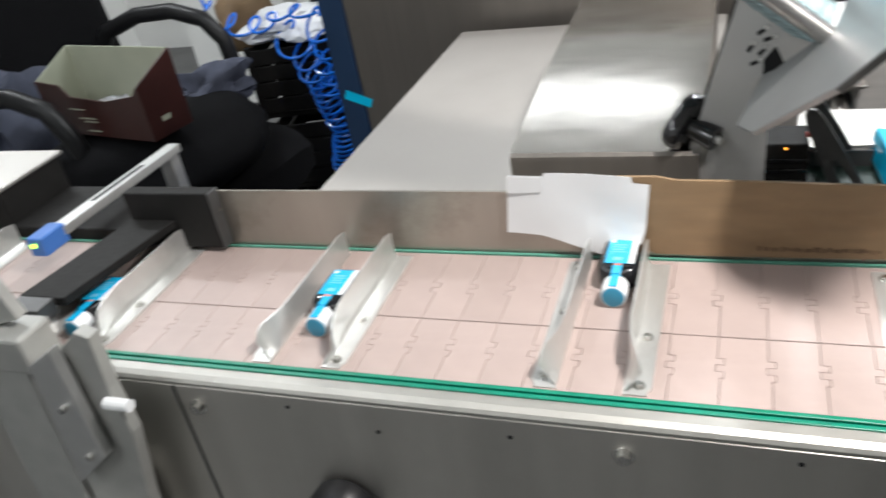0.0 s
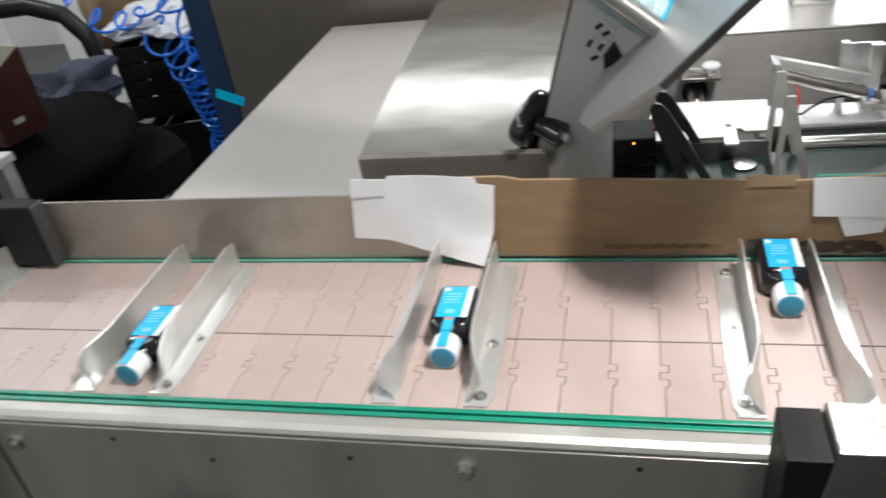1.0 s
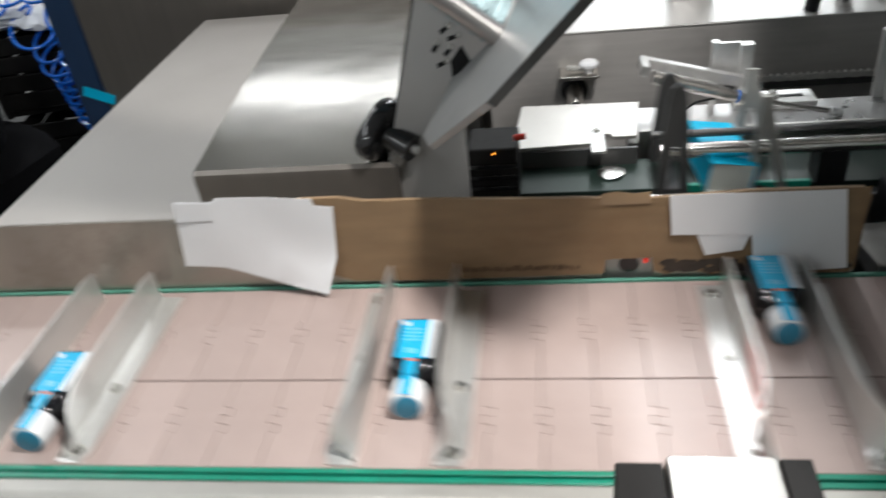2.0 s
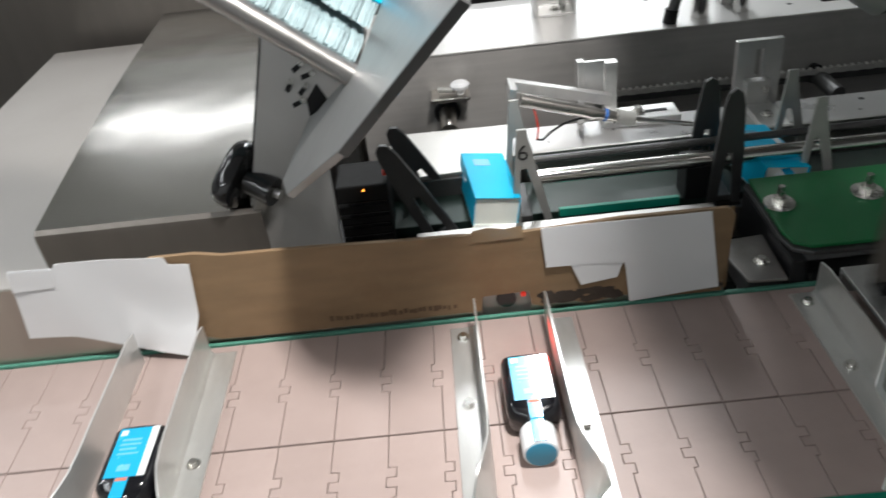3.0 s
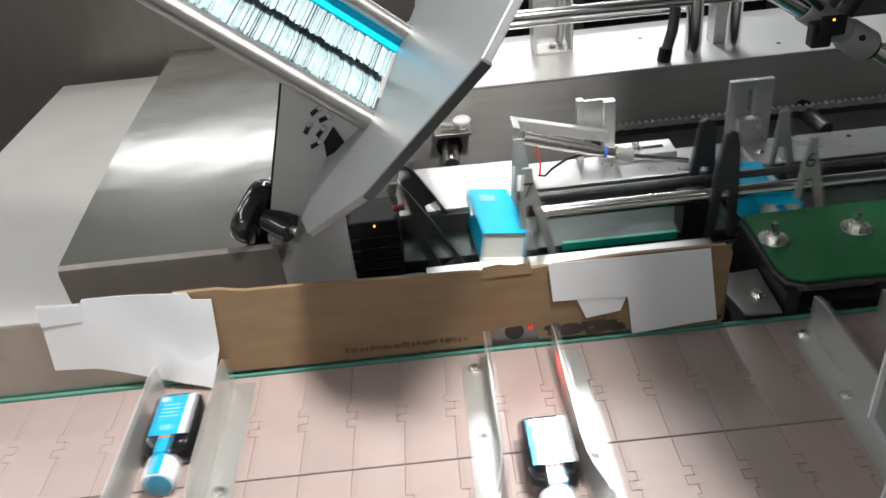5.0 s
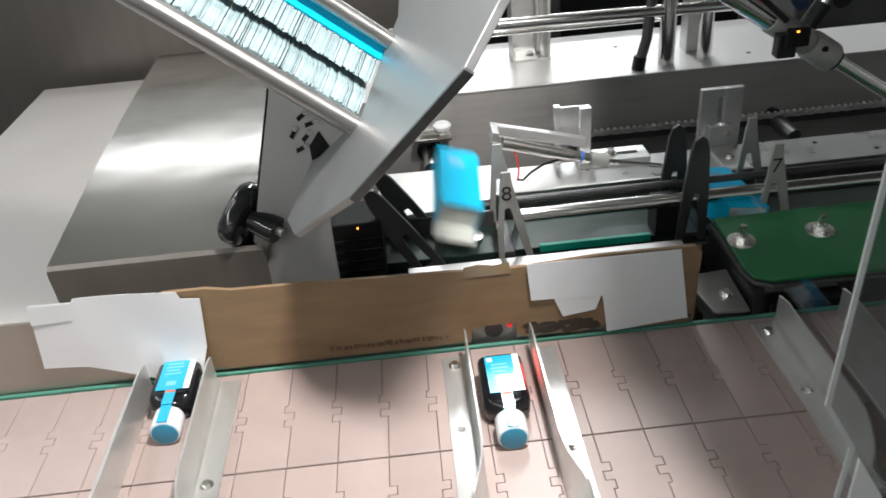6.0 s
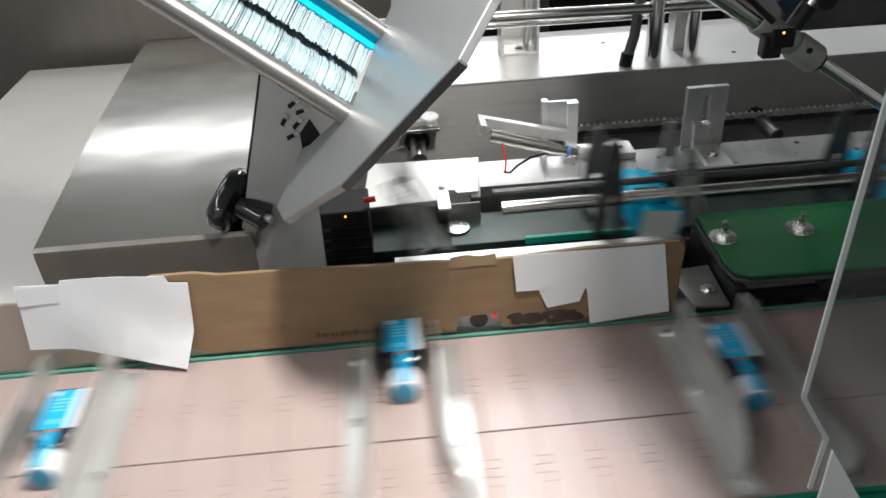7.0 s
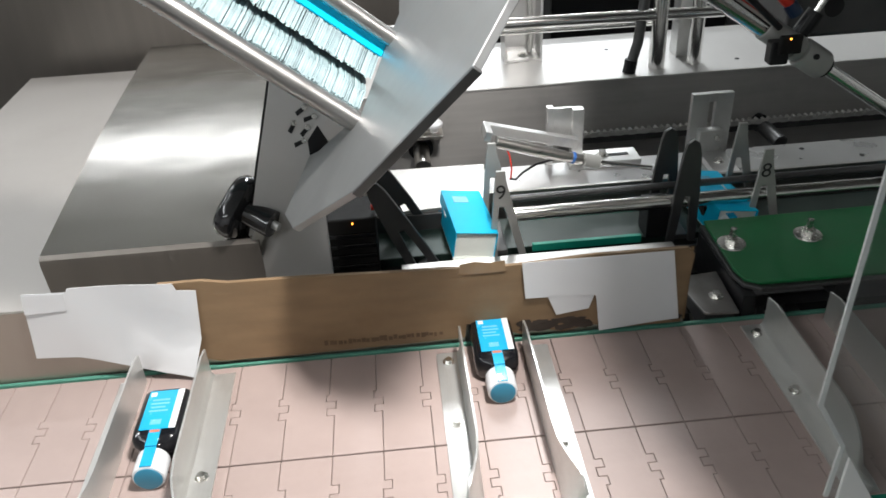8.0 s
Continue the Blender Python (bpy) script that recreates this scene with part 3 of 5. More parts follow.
# Front of the same hood; its darker steel stands in for the unlit side.
part("front_sheet", prism([(0.2045, 0.8625), (0.1995, 0.964), (0.2005, 0.9695), (0.2048, 0.9726), (0.2048, 0.9690), (0.2015, 0.965), (0.2065, 0.8625)], 0.196, Matrix.Translation((-0.222, 0, 0)) @ yz), CABINET, hood, "folded front sheet, coloured darker than the lit top", smooth=True)
part("side_sheet", prism([(0.208, 0.8625), (0.208, 0.9700), (0.690, 1.0030), (0.690, 0.8625)], 0.0015, Matrix.Translation((-0.2215, 0, 0)) @ yz), STEEL, hood)
part("rear_sheet", box(-0.220, -0.0265, 0.6905, 0.692, 0.8625, 1.002), STEEL, hood)

knobplate = thing("feeder_side_plate", "grey steel feeder bracket plate with adjustment slots", "machine plate")
part("plate", prism([(-0.034, 0.862), (0.034, 0.862), (0.036, 1.000), (0.060, 1.045), (0.085, 1.110), (0.060, 1.155), (0.017, 1.155), (0.002, 1.102), (-0.0166, 1.039), (-0.036, 0.972), (-0.037, 0.945)], 0.006, Matrix.Translation((0, 0.215, 0)) @ XZ, 0.0006), material("satin_bracket_plate", (0.50, 0.49, 0.475), 0.45, 0.15, 0.05, 16, 0.08, dirt=0.15, dirt_colour=(0.3, 0.29, 0.27)), knobplate, "grey steel plate")
# Black strip put in for the shade between hood and plate.
part("edge_seal", prism([(-0.0390, 0.945), (-0.0340, 0.945), (-0.0330, 0.972), (-0.0140, 1.039), (0.0045, 1.102), (0.019, 1.155), (0.0145, 1.155), (-0.0005, 1.102), (-0.0192, 1.039), (-0.0384, 0.972)], 0.003, Matrix.Translation((0, 0.2182, 0)) @ XZ), BLACK, knobplate, "black strip for the dark gap beside the hood")
part("slot_cutout", prism([(0.030, 1.036), (0.048, 1.058), (0.040, 1.075), (0.030, 1.062)], 0.0012, Matrix.Translation((0, 0.2095, 0)) @ XZ), BLACK, knobplate, "dark slot")
for sx, sz, turn in ((0.022, 1.060, 0.5), (0.028, 1.070, 0.9), (0.033, 1.082, 0.4), (0.018, 1.074, 1.1), (0.027, 1.089, 0.7)):
    c, d = math.cos(turn), math.sin(turn)
    part("adjusting_slot", prism([(sx + a * c - b * d, sz + a * d + b * c) for a, b in ((-0.0045, -0.0016), (0.0035, -0.0022), (0.0045, 0.0012), (-0.0030, 0.0022))], 0.0012, Matrix.Translation((0, 0.2095, 0)) @ XZ), BLACK, knobplate)
    part("lock_screw", rod((sx + 0.006 * c, 0.2090, sz + 0.006 * d), (sx + 0.006 * c, 0.2065, sz + 0.006 * d), 0.0024, 8), WASHER, knobplate)
part("arm", prism([(-0.052, 0.94), (-0.040, 0.94), (-0.014, 0.985), (-0.024, 0.987)], 0.004, Matrix.Translation((0, 0.207, 0)) @ XZ, 0.0005), ALU, knobplate, "bent aluminium arm")

knob = thing("star_knob", "glossy black three-lobed clamping knob", "knob")
kp = Vector((-0.014, 0.203, 0.988))
kd = Vector((-0.80, 0.44, 0.26)).normalized()
m = Matrix.Translation(kp) @ kd.to_track_quat("Z", "Y").to_matrix().to_4x4()
part("stem", lathe([(0.0125, -0.004), (0.0128, -0.002), (0.0112, 0.022), (0.0140, 0.026)], 24, m), GLOSSBLACK, knob, smooth=True)
bm = bmesh.new()
ring = []
for h, s in ((0.022, 0.80), (0.0235, 0.94), (0.027, 1.0), (0.035, 1.0), (0.039, 0.92), (0.041, 0.75)):
    ring.append([bm.verts.new(m @ Vector((s * (0.0285 + 0.0034 * math.cos(3 * a + 0.5)) * math.cos(a), s * (0.0285 + 0.0034 * math.cos(3 * a + 0.5)) * math.sin(a), h))) for a in np.linspace(0, 2 * math.pi, 49)[:-1]])
for a, b in zip(ring, ring[1:]):
    for k in range(48):
        bm.faces.new((a[k], a[(k + 1) % 48], b[(k + 1) % 48], b[k]))
bm.faces.new(ring[0][::-1])
bm.faces.new(ring[-1])
part("grip", bm, GLOSSBLACK, knob, smooth=True)
part("stud", rod(kp + 0.004 * kd, kp - 0.010 * kd, 0.004, 12), ALU, knob)

# ---- carton magazine ----
SLOPE = radians(39)
UP = Vector((-math.cos(SLOPE), 0, math.sin(SLOPE)))
MU = Vector((math.sin(SLOPE), 0, math.cos(SLOPE)))
MO = Vector((0.024, 0.106, 1.034))
MAG = Matrix(((MU.x, 0, UP.x, MO.x), (0, 1, 0, MO.y), (MU.z, 0, UP.z, MO.z), (0, 0, 0, 1)))
mag = thing("carton_magazine", "sloping grey steel carton magazine with round guide rods", "carton magazine")
plate = [(0.0, 0.0), (0.086, -0.074), (0.205, -0.117), (0.238, -0.098), (0.285, -0.079), (0.285, 0.22), (0.158, 0.22), (0.152, 0.135), (0.129, 0.100), (0.096, 0.036), (0.082, 0.046), (0.052, 0.070), (0.030, 0.085), (0.014, 0.105), (-0.020, 0.050)]
part("end_plate", prism(plate, 0.006, MAG @ Matrix.Translation((0, 0, -0.002)), 0.0008), GREYPLATE, mag, "grey bead-blasted end plate")
# Dark strip added over the plate's edge to colour its underside as shaded.
part("edge_strip", prism([(0.0850, -0.0768), (0.2055, -0.1203), (0.2065, -0.1178), (0.0862, -0.0742)], 0.0062, MAG @ Matrix.Translation((0, 0, -0.0022)), 0.0004), DARKSTEEL, mag, "dark strip standing in for the shaded plate edge")
for (a, b), r in (((0.087, 0.0365), 0.0082), ((0.140, 0.100), 0.0066), ((0.060, 0.158), 0.006)):
    part("guide_rod", rod(MAG @ Vector((a, b, -0.008)), MAG @ Vector((a, b, 0.66)), r, 20), material("satin_guide_rod", (0.34, 0.33, 0.32), 0.34, 0.95, 0.05, 20), mag, "polished round rod", smooth=True)
    part("rod_screw", rod(MAG @ Vector((a, b, -0.0015)), MAG @ Vector((a, b, -0.0085)), 0.0045, 6), WASHER, mag)
for a, b in ((0.150, 0.128), (0.160, 0.138), (0.144, 0.142)):
    part("clamp_block", prism([(a - 0.005, b - 0.004), (a + 0.005, b - 0.004), (a + 0.005, b + 0.004), (a - 0.005, b + 0.004)], 0.008, MAG @ Matrix.Translation((0, 0, -0.0102)), 0.001), CASTGREY, mag)
part("stop_flag", prism([(0.122, 0.104), (0.140, 0.108), (0.148, 0.122)], 0.0015, MAG @ Matrix.Translation((0, 0, 0.0015))), BLACK, mag, "thin black stop")

stack = thing("carton_stack", "stack of flat cyan and white carton blanks in the magazine", "carton stack")
random.seed(9)


def blank_outline(o):
    return [(0.0745 + o, 0.0480), (0.0945 + o, 0.0440), (0.1035 + o, 0.0600), (0.1030, 0.1000), (0.1100, 0.1000), (0.1105 + o, 0.0725), (0.1215 + o, 0.0930), (0.1330 + o, 0.1130), (0.1150, 0.1500), (0.0420, 0.1500)]


shapes = []
for v in range(8):
    me = bpy.data.meshes.new("carton_blank")
    b2 = prism(blank_outline(random.uniform(-0.0011, 0.0011)), 0.00108)
    b2.to_mesh(me)
    b2.free()
    me.materials.append(CARDEDGE)
    shapes.append(me)
z = 0.0055
for i in range(296):
    ob = new("carton_blank", random.choice(shapes))
    ob.parent = stack
    ob.matrix_basis = MAG @ Matrix.Translation((random.uniform(-0.0004, 0.0004), random.uniform(-0.0005, 0.0005), z)) @ Matrix.Rotation(random.uniform(-0.004, 0.004), 4, "Y")
    z += 0.00112 + (random.random() < 0.04) * 0.0009
bm = bmesh.new()
zz = z
while zz < 0.64:
    bm = prism(blank_outline(random.uniform(-0.0011, 0.0011)), 0.0021, MAG @ Matrix.Translation((0, 0, zz)), 0, bm)
    zz += 0.0023
tagged(part("far_blanks", bm, CARDEDGE, stack), kind="stuff")
part("printed_panel", prism([(0.1235, 0.0950), (0.1368, 0.1160), (0.1350, 0.1165), (0.1220, 0.0955)], zz - 0.012, MAG @ Matrix.Translation((0.0016, -0.0006, 0.004))), CYAN, stack, "bright cyan printed panels")

# ---- carton conveyor ----
cf = thing("carton_conveyor", "dark steel carton track with round hold-down rods", "conveyor")
# The shade below the rods is put into the track's dark green colour.
part("track", box(0.04, 2.0, 0.268, 0.330, 0.872, 0.8965, 0.001), material("shade_green_track", (0.018, 0.034, 0.028), 0.35, 0.2, 0.2, 20, 0.1), cf, "track under the cartons, coloured dark green for its shade")
part("green_guide", box(0.236, 0.350, 0.2625, 0.2675, 0.8935, 0.9018, 0.0006), TEAL, cf, "green plastic guide strip")
part("side_rail", box(0.03, 2.0, 0.2435, 0.2475, 0.862, 0.8960, 0.0006), DARKSTEEL, cf, "dark steel side rail")
part("strip_seat", box(0.19, 2.0, 0.2500, 0.2622, 0.862, 0.8930, 0.0006), MATT, cf, "black seat of the guide strip")
part("rail_lip", box(0.10, 0.37, 0.205, 0.230, 0.9105, 0.9130, 0.0005), STEEL_X, cf, "bright steel lip")
part("back_rail", box(0.20, 2.0, 0.352, 0.357, 0.880, 0.917, 0.0006), STEEL_X, cf)
part("hold_down_rod", rod((0.212, 0.268, 0.9365), (2.0, 0.268, 0.9365), 0.0074, 18), CHROME, cf, "polished hold-down rod", smooth=True)
part("hold_down_rod", rod((0.205, 0.288, 0.9440), (2.0, 0.288, 0.9440), 0.0038, 14), DARKSTEEL, cf, "dark hold-down rod", smooth=True)
for bx in (0.368, 0.66, 1.0):
    part("rod_post", box(bx - 0.013, bx + 0.013, 0.264, 0.292, 0.8966, 0.934, 0.001), BLACK, cf)
part("return_rail", box(0.13, 2.0, 0.275, 0.315, 0.7832, 0.800, 0.001), DARKSTEEL, cf)
part("sprocket", rod((0.150, 0.275, 0.838), (0.150, 0.315, 0.838), 0.046, 24), DARKSTEEL, cf)
part("frame_front", box(-0.02, 2.0, 0.1260, 0.1300, 0.62, 0.885), DARKSTEEL, cf)
part("black_cover", box(0.036, 0.128, 0.205, 0.330, 0.850, 0.886, 0.003), MATT, cf, "black sprocket cover")
vb = part("valve_block", box(0.030, 0.078, 0.252, 0.300, 0.880, 0.956, 0.002), MATT, cf, "small black valve block")
part("indicator", box(0.055, 0.0562, 0.2500, 0.2518, 0.9510, 0.9522), LEDAMBER, vb, "lit amber indicator")
for i in range(5):
    part("valve_rib", box(0.031, 0.077, 0.2495, 0.2518, 0.888 + 0.012 * i, 0.8925 + 0.012 * i, 0.0006), GLOSSBLACK, vb)
part("nut", rod((0.075, 0.262, 0.962), (0.086, 0.262, 0.963), 0.003, 12), REDHOSE, cf, "red fitting")

pan = thing("drop_plate", "bright bent steel plate beside the carton pocket", "machine plate")
part("plate", prism([(0.068, 0.320), (0.150, 0.325), (0.152, 0.345), (0.170, 0.345), (0.172, 0.338), (0.196, 0.338), (0.206, 0.420), (0.076, 0.424)], 0.004, Matrix.Translation((0, 0, 0.916)), 0.0006), PANEL, pan, "bright satin plate")
part("skirt", box(0.068, 0.196, 0.320, 0.3235, 0.885, 0.9155, 0.0006), DARKSTEEL, pan)
part("tab", box(0.149, 0.163, 0.300, 0.356, 0.9202, 0.9232, 0.0006), ALU, pan)
screw(0.156, 0.346, 0.9232, 0.003, 0.003, "screw", pan)
part("rest_disc", lathe([(0.0125, 0), (0.0135, 0.0008), (0.0135, 0.002), (0.004, 0.0028)], 24, Matrix.Translation((0.168, 0.300, 0.8975))), WASHER, pan, "round steel disc", smooth=True)


def lug_outline():
    return [(-0.0100, 0.0), (-0.0105, 0.030), (-0.0060, 0.085), (-0.0045, 0.098), (0.0045, 0.098), (0.0060, 0.085), (0.0260, 0.0), (0.0185, 0.0), (0.0030, 0.058), (-0.0020, 0.058), (-0.0040, 0.030), (-0.0040, 0.0)]


def dark_outline():
    return [(-0.0140, 0.0), (-0.0120, 0.050), (-0.0090, 0.086), (-0.0060, 0.096), (0.0, 0.0995), (0.0060, 0.096), (0.0090, 0.086), (0.0135, 0.050), (0.0170, 0.0), (0.0085, 0.0), (0.0030, 0.046), (-0.0025, 0.046), (-0.0060, 0.0)]


def make_lug(dark):
    g = thing("carton_lug", "dark steel forked carton lug on the chain" if dark else "grey steel forked carton lug with a handwritten numeral", "chain lug", "carton lugs")
    s = -1 if dark else 1
    for y in (0.262, 0.326):
        tall = 1.16 if dark and y < 0.3 else 1.0
        part("fork", prism([(s * x, z * tall) for x, z in (dark_outline() if dark else lug_outline())], 0.005 if dark else 0.003, Matrix.Translation((0, y, 0)) @ XZ, 0.0006), DARKSTEEL if dark else CASTGREY, g, "flat forked plate")
    part("cross_block", box(-0.007, 0.007, 0.262, 0.326, 0.0, 0.006, 0.001), DARKSTEEL, g)
    return g


def numeral(text, g):
    cu = bpy.data.curves.new("numeral", "FONT")
    cu.body, cu.size, cu.extrude, cu.align_x = text, 0.022, 0.0001, "CENTER"
    tmp = bpy.data.objects.new("numeral", cu)
    scene.collection.objects.link(tmp)
    dg = bpy.context.evaluated_depsgraph_get()
    me = bpy.data.meshes.new_from_object(tmp.evaluated_get(dg))
    bpy.data.objects.remove(tmp)
    me.materials.clear()
    me.materials.append(INK)
    ob = new("numeral", me)
    ob.parent = g
    ob.matrix_basis = Matrix.Translation((0.0, 0.2585, 0.068)) @ XZ


LUG_X, LUG_Z, LUG_R = 0.150, 0.893, 0.055


def lug_pose(c):
    """Where a lug stands after a way c along the track; before zero it comes up round the sprocket."""
    if c >= 0:
        return pose(LUG_X + c, 0, LUG_Z)
    a = max(c / LUG_R, -math.pi)
    extra = min(0.0, c + LUG_R * math.pi)
    return pose(LUG_X + LUG_R * math.sin(a) - extra, 0, LUG_Z - LUG_R + LUG_R * math.cos(a), 0, math.degrees(a), 0)


lugs = []
lead, trail = make_lug(False), make_lug(True)
for k in range(-6, 4):
    a = lead if k == -6 else copy_thing(lead, Matrix.Identity(4))
    b = trail if k == -6 else copy_thing(trail, Matrix.Identity(4))
    lugs.append((a, k * INDEX + 0.053))
    lugs.append((b, k * INDEX - 0.025))
    if k in (-1, -2, -3, -4):
        numeral({-1: "6", -2: "7", -3: "8", -4: "9"}[k], a)


# ---- cartons ----
def make_carton():
    c = thing("carton", "open cyan folding carton with pale board inside", "carton", "cartons on the track")
    w, l, h, t = 0.0215, 0.046, 0.0150, 0.0006
    part("top_panel", box(-w, w, -l, l, h - t, h), CYAN, c, "cyan printed panel")
    part("base_panel", box(-w, w, -l, l, -h, -h + t), BOXWHITE, c)
    part("side_panel", box(-w, -w + t, -l, l, -h + t, h - t), CYAN, c, "cyan printed panel")
    part("side_panel", box(w - t, w, -l, l, -h + t, h - t), CYAN, c, "cyan printed panel")
    part("end_panel", box(-w + t, w - t, l - t, l, -h + t, h - t), BOXWHITE, c)
    part("inner_flap", box(-w + t, w - t, -l + 0.003, -l + 0.0036, -h + t, h - t), BOXWHITE, c, "pale tucked flap")
    part("front_flap", box(-w, w, -0.0135, 0, 0, t), BOXWHITE, c, "pale tucked flap", m=Matrix.Translation((0, -l, -h)) @ Matrix.Rotation(radians(35), 4, "X"))
    # Pale bar painted where a small highlight sits on the top panel.
    part("print_bar", box(-0.012, 0.004, 0.018, 0.032, h, h + 0.0003), LABELDIM, c)
    return c


DROPS = (-3.0, -1.4, 0.20, 1.81, 3.38, 4.985, 6.59, 8.24)
cartons = []
first_carton = make_carton()
for i, tm in enumerate(DROPS):
    cartons.append((first_carton if i == 0 else copy_thing(first_carton, Matrix.Identity(4)), tm))
REST = Vector((0.1715, 0.2955, 0.9145))


def carton_rows(tm, i):
    rows = []
    wait = MAG @ Matrix.Translation((0.088, 0.120, 0.066 + 0.109 * (i - 3))) @ Matrix(((0, 0, 1, 0), (1, 0, 0, 0), (0, 1, 0, 0), (0, 0, 0, 1)))
    t0, t1 = tm - 0.78, tm - 0.41
    if t1 > 0:
        swing = ((tm - 0.78, pose(0.085, 0.300, 1.040, 70, 20, 30)), (tm - 0.69, pose(0.128, 0.325, 0.972, 34, 24, 20)), (tm - 0.59, pose(0.158, 0.316, 0.950, 12, 18, 0)), (tm - 0.49, pose(0.1695, 0.292, 0.919, 16, 12, 8)))
        rows.append((0.0, wait))
        if t0 - 0.25 > 0:
            rows.append((t0 - 0.25, wait))
        rows += [(t, m) for t, m in swing if t > 0]
    times = [t for t in travel_times() if t > max(t1, 0.0)]
    times = ([max(t1, 0.0)] + times) if t1 < 8 else []
    for t in times:
        n = travel(t) - travel(min(max(tm - 0.05, 0.0), 8.0)) if tm >= 0 else travel(t) + INDEX + round(-(tm - 0.2) / 1.6) * INDEX
        rows.append((t, Matrix.Translation(REST + Vector((max(0.0, n), 0, 0))) @ pose(0, 0, 0, 0, 9, 5)))
    return rows


# ---- deck with brackets ----
deck = thing("rear_deck", "scuffed flat steel deck behind the carton track", "machine deck")
part("deck_plate", box(0.19, 2.0, 0.360, 0.446, 0.888, 0.900, 0.001), DECKM, deck, "scuffed steel plate")
for hx, hy in ((0.425, 0.420), (0.60, 0.43), (0.66, 0.40), (0.44, 0.375)):
    part("screw_hole", rod((hx, hy, 0.8995), (hx, hy, 0.9004), 0.003, 10), BLACK, deck)


def bracket(x, y, w, h, label, slot):
    g = thing("guide_bracket", label, "bracket", "deck brackets")
    if slot:
        bm = box(x, x + 0.021, y, y + 0.008, 0.900, 0.900 + h, 0.0008)
        bm = box(x + 0.029, x + w, y, y + 0.008, 0.900, 0.900 + h, 0.0008, bm)
        bm = box(x + 0.021, x + 0.029, y, y + 0.008, 0.900 + h - 0.010, 0.900 + h, 0.0, bm)
        bm = box(x + 0.021, x + 0.029, y, y + 0.008, 0.900, 0.920, 0.0, bm)
        part("upright", bm, ALU, g, "slotted aluminium upright")
        part("slide", box(x + 0.009, x + 0.036, y - 0.012, y, 0.905, 0.935, 0.001), ALU, g)
        part("foot", box(x + 0.010, x + 0.040, y - 0.085, y, 0.9002, 0.908, 0.001), ALU, g)
        screw(x + 0.024, y - 0.04, 0.908, 0.004, 0.004, "screw", g)
        part("screw", rod((x + 0.030, y - 0.0121, 0.926), (x + 0.030, y - 0.016, 0.926), 0.0035, 12), WASHER, g)
    else:
        part("upright", box(x, x + w, y, y + 0.012, 0.900, 0.900 + h, 0.0008), ALU, g, "aluminium upright")
        part("upright", box(x - 0.030, x - 0.022, y + 0.002, y + 0.012, 0.900, 0.900 + h + 0.004, 0.0008), ALU, g)
        part("bridge", box(x - 0.022, x, y + 0.004, y + 0.008, 0.93, 0.900 + h + 0.002), ALU, g)
        part("foot", box(x - 0.004, x + 0.082, y - 0.018, y + 0.016, 0.9002, 0.9085, 0.001), ALU, g, "milled foot")
        part("foot_slot", box(x + 0.018, x + 0.070, y - 0.004, y + 0.002, 0.9086, 0.9092), BLACK, g)
        screw(x + 0.038, y - 0.001, 0.9092, 0.0048, 0.006, "bolt", g)
    return g


bracket(0.315, 0.440, 0.014, 0.070, "milled aluminium bracket bolted to the deck", False)
bracket(0.459, 0.440, 0.050, 0.077, "slotted aluminium bracket on a long foot", True)

cyl = thing("air_cylinder", "small steel air cylinder with black sensor cable", "air cylinder")
part("barrel", rod((0.217, 0.394, 0.959), (0.296, 0.394, 0.934), 0.0068, 20), STEEL, cyl, "steel barrel", smooth=True)
part("barrel", rod((0.296, 0.394, 0.934), (0.322, 0.395, 0.9265), 0.0058, 16), STEEL, cyl, smooth=True)
part("end_cap", rod((0.318, 0.395, 0.928), (0.337, 0.396, 0.9215), 0.0080, 18), CASTGREY, cyl, smooth=True)
P0, P1 = Vector((0.330, 0.3955, 0.9235)), Vector((0.406, 0.398, 0.9065))
STROKE = (P1 - P0).normalized()
piston = part("piston_rod", rod(P0, P1, 0.0030, 12), CHROME, cyl, "thin chromed rod", smooth=True)
part("rubber_tip", rod(P1 - 0.004 * STROKE, P1 + 0.010 * STROKE, 0.0050, 16, None, 0.0042, 0.0012), CAPWHITE, piston, "white rubber tip", smooth=True)
part("carrier", box(-0.004, 0.112, -0.004, 0.006, -0.006, 0.006, 0.0008), ALU, cyl, "flat carrier bar", m=pose(0.210, 0.428, 0.962, 0, 15, 0))
part("carrier_end", box(-0.004, 0.004, -0.026, 0.006, -0.006, 0.006, 0.0008), ALU, cyl, m=pose(0.210, 0.428, 0.962, 0, 15, 0))
part("collar", rod((0.305, 0.3945, 0.9315), (0.308, 0.3945, 0.9305), 0.0068, 16), SENSORBLUE, cyl)
cable = [(0.300, 0.400, 0.928), (0.280, 0.395, 0.930), (0.262, 0.388, 0.930), (0.246, 0.382, 0.924), (0.237, 0.378, 0.918), (0.230, 0.378, 0.9195)]
part("cable", tube(cable, 0.0014, 8), BLACK, cyl, "thin black cable", smooth=True)
part("cable", tube([(0.228, 0.396, 0.954), (0.232, 0.388, 0.942), (0.233, 0.381, 0.930), (0.2315, 0.378, 0.921), (0.2300, 0.378, 0.9195)], 0.0011, 8), REDHOSE, cyl, "thin red cable", smooth=True)

# ---- rear beam ----
beam = thing("rear_beam", "long folded stainless beam behind the deck", "machine beam")
part("face", box(0.02, 1.6, 0.650, 0.653, 0.60, 0.920, 0.001), BEAMFACE, beam, "stainless front face")
part("top", box(0.02, 1.6, 0.648, 0.845, 0.920, 0.9235, 0.0015), PALESTEEL, beam, "bright satin top")
part("lower_floor", box(-0.02, 1.6, 0.447, 0.650, 0.740, 0.745), DARKSTEEL, beam, "dark tray under the chain")
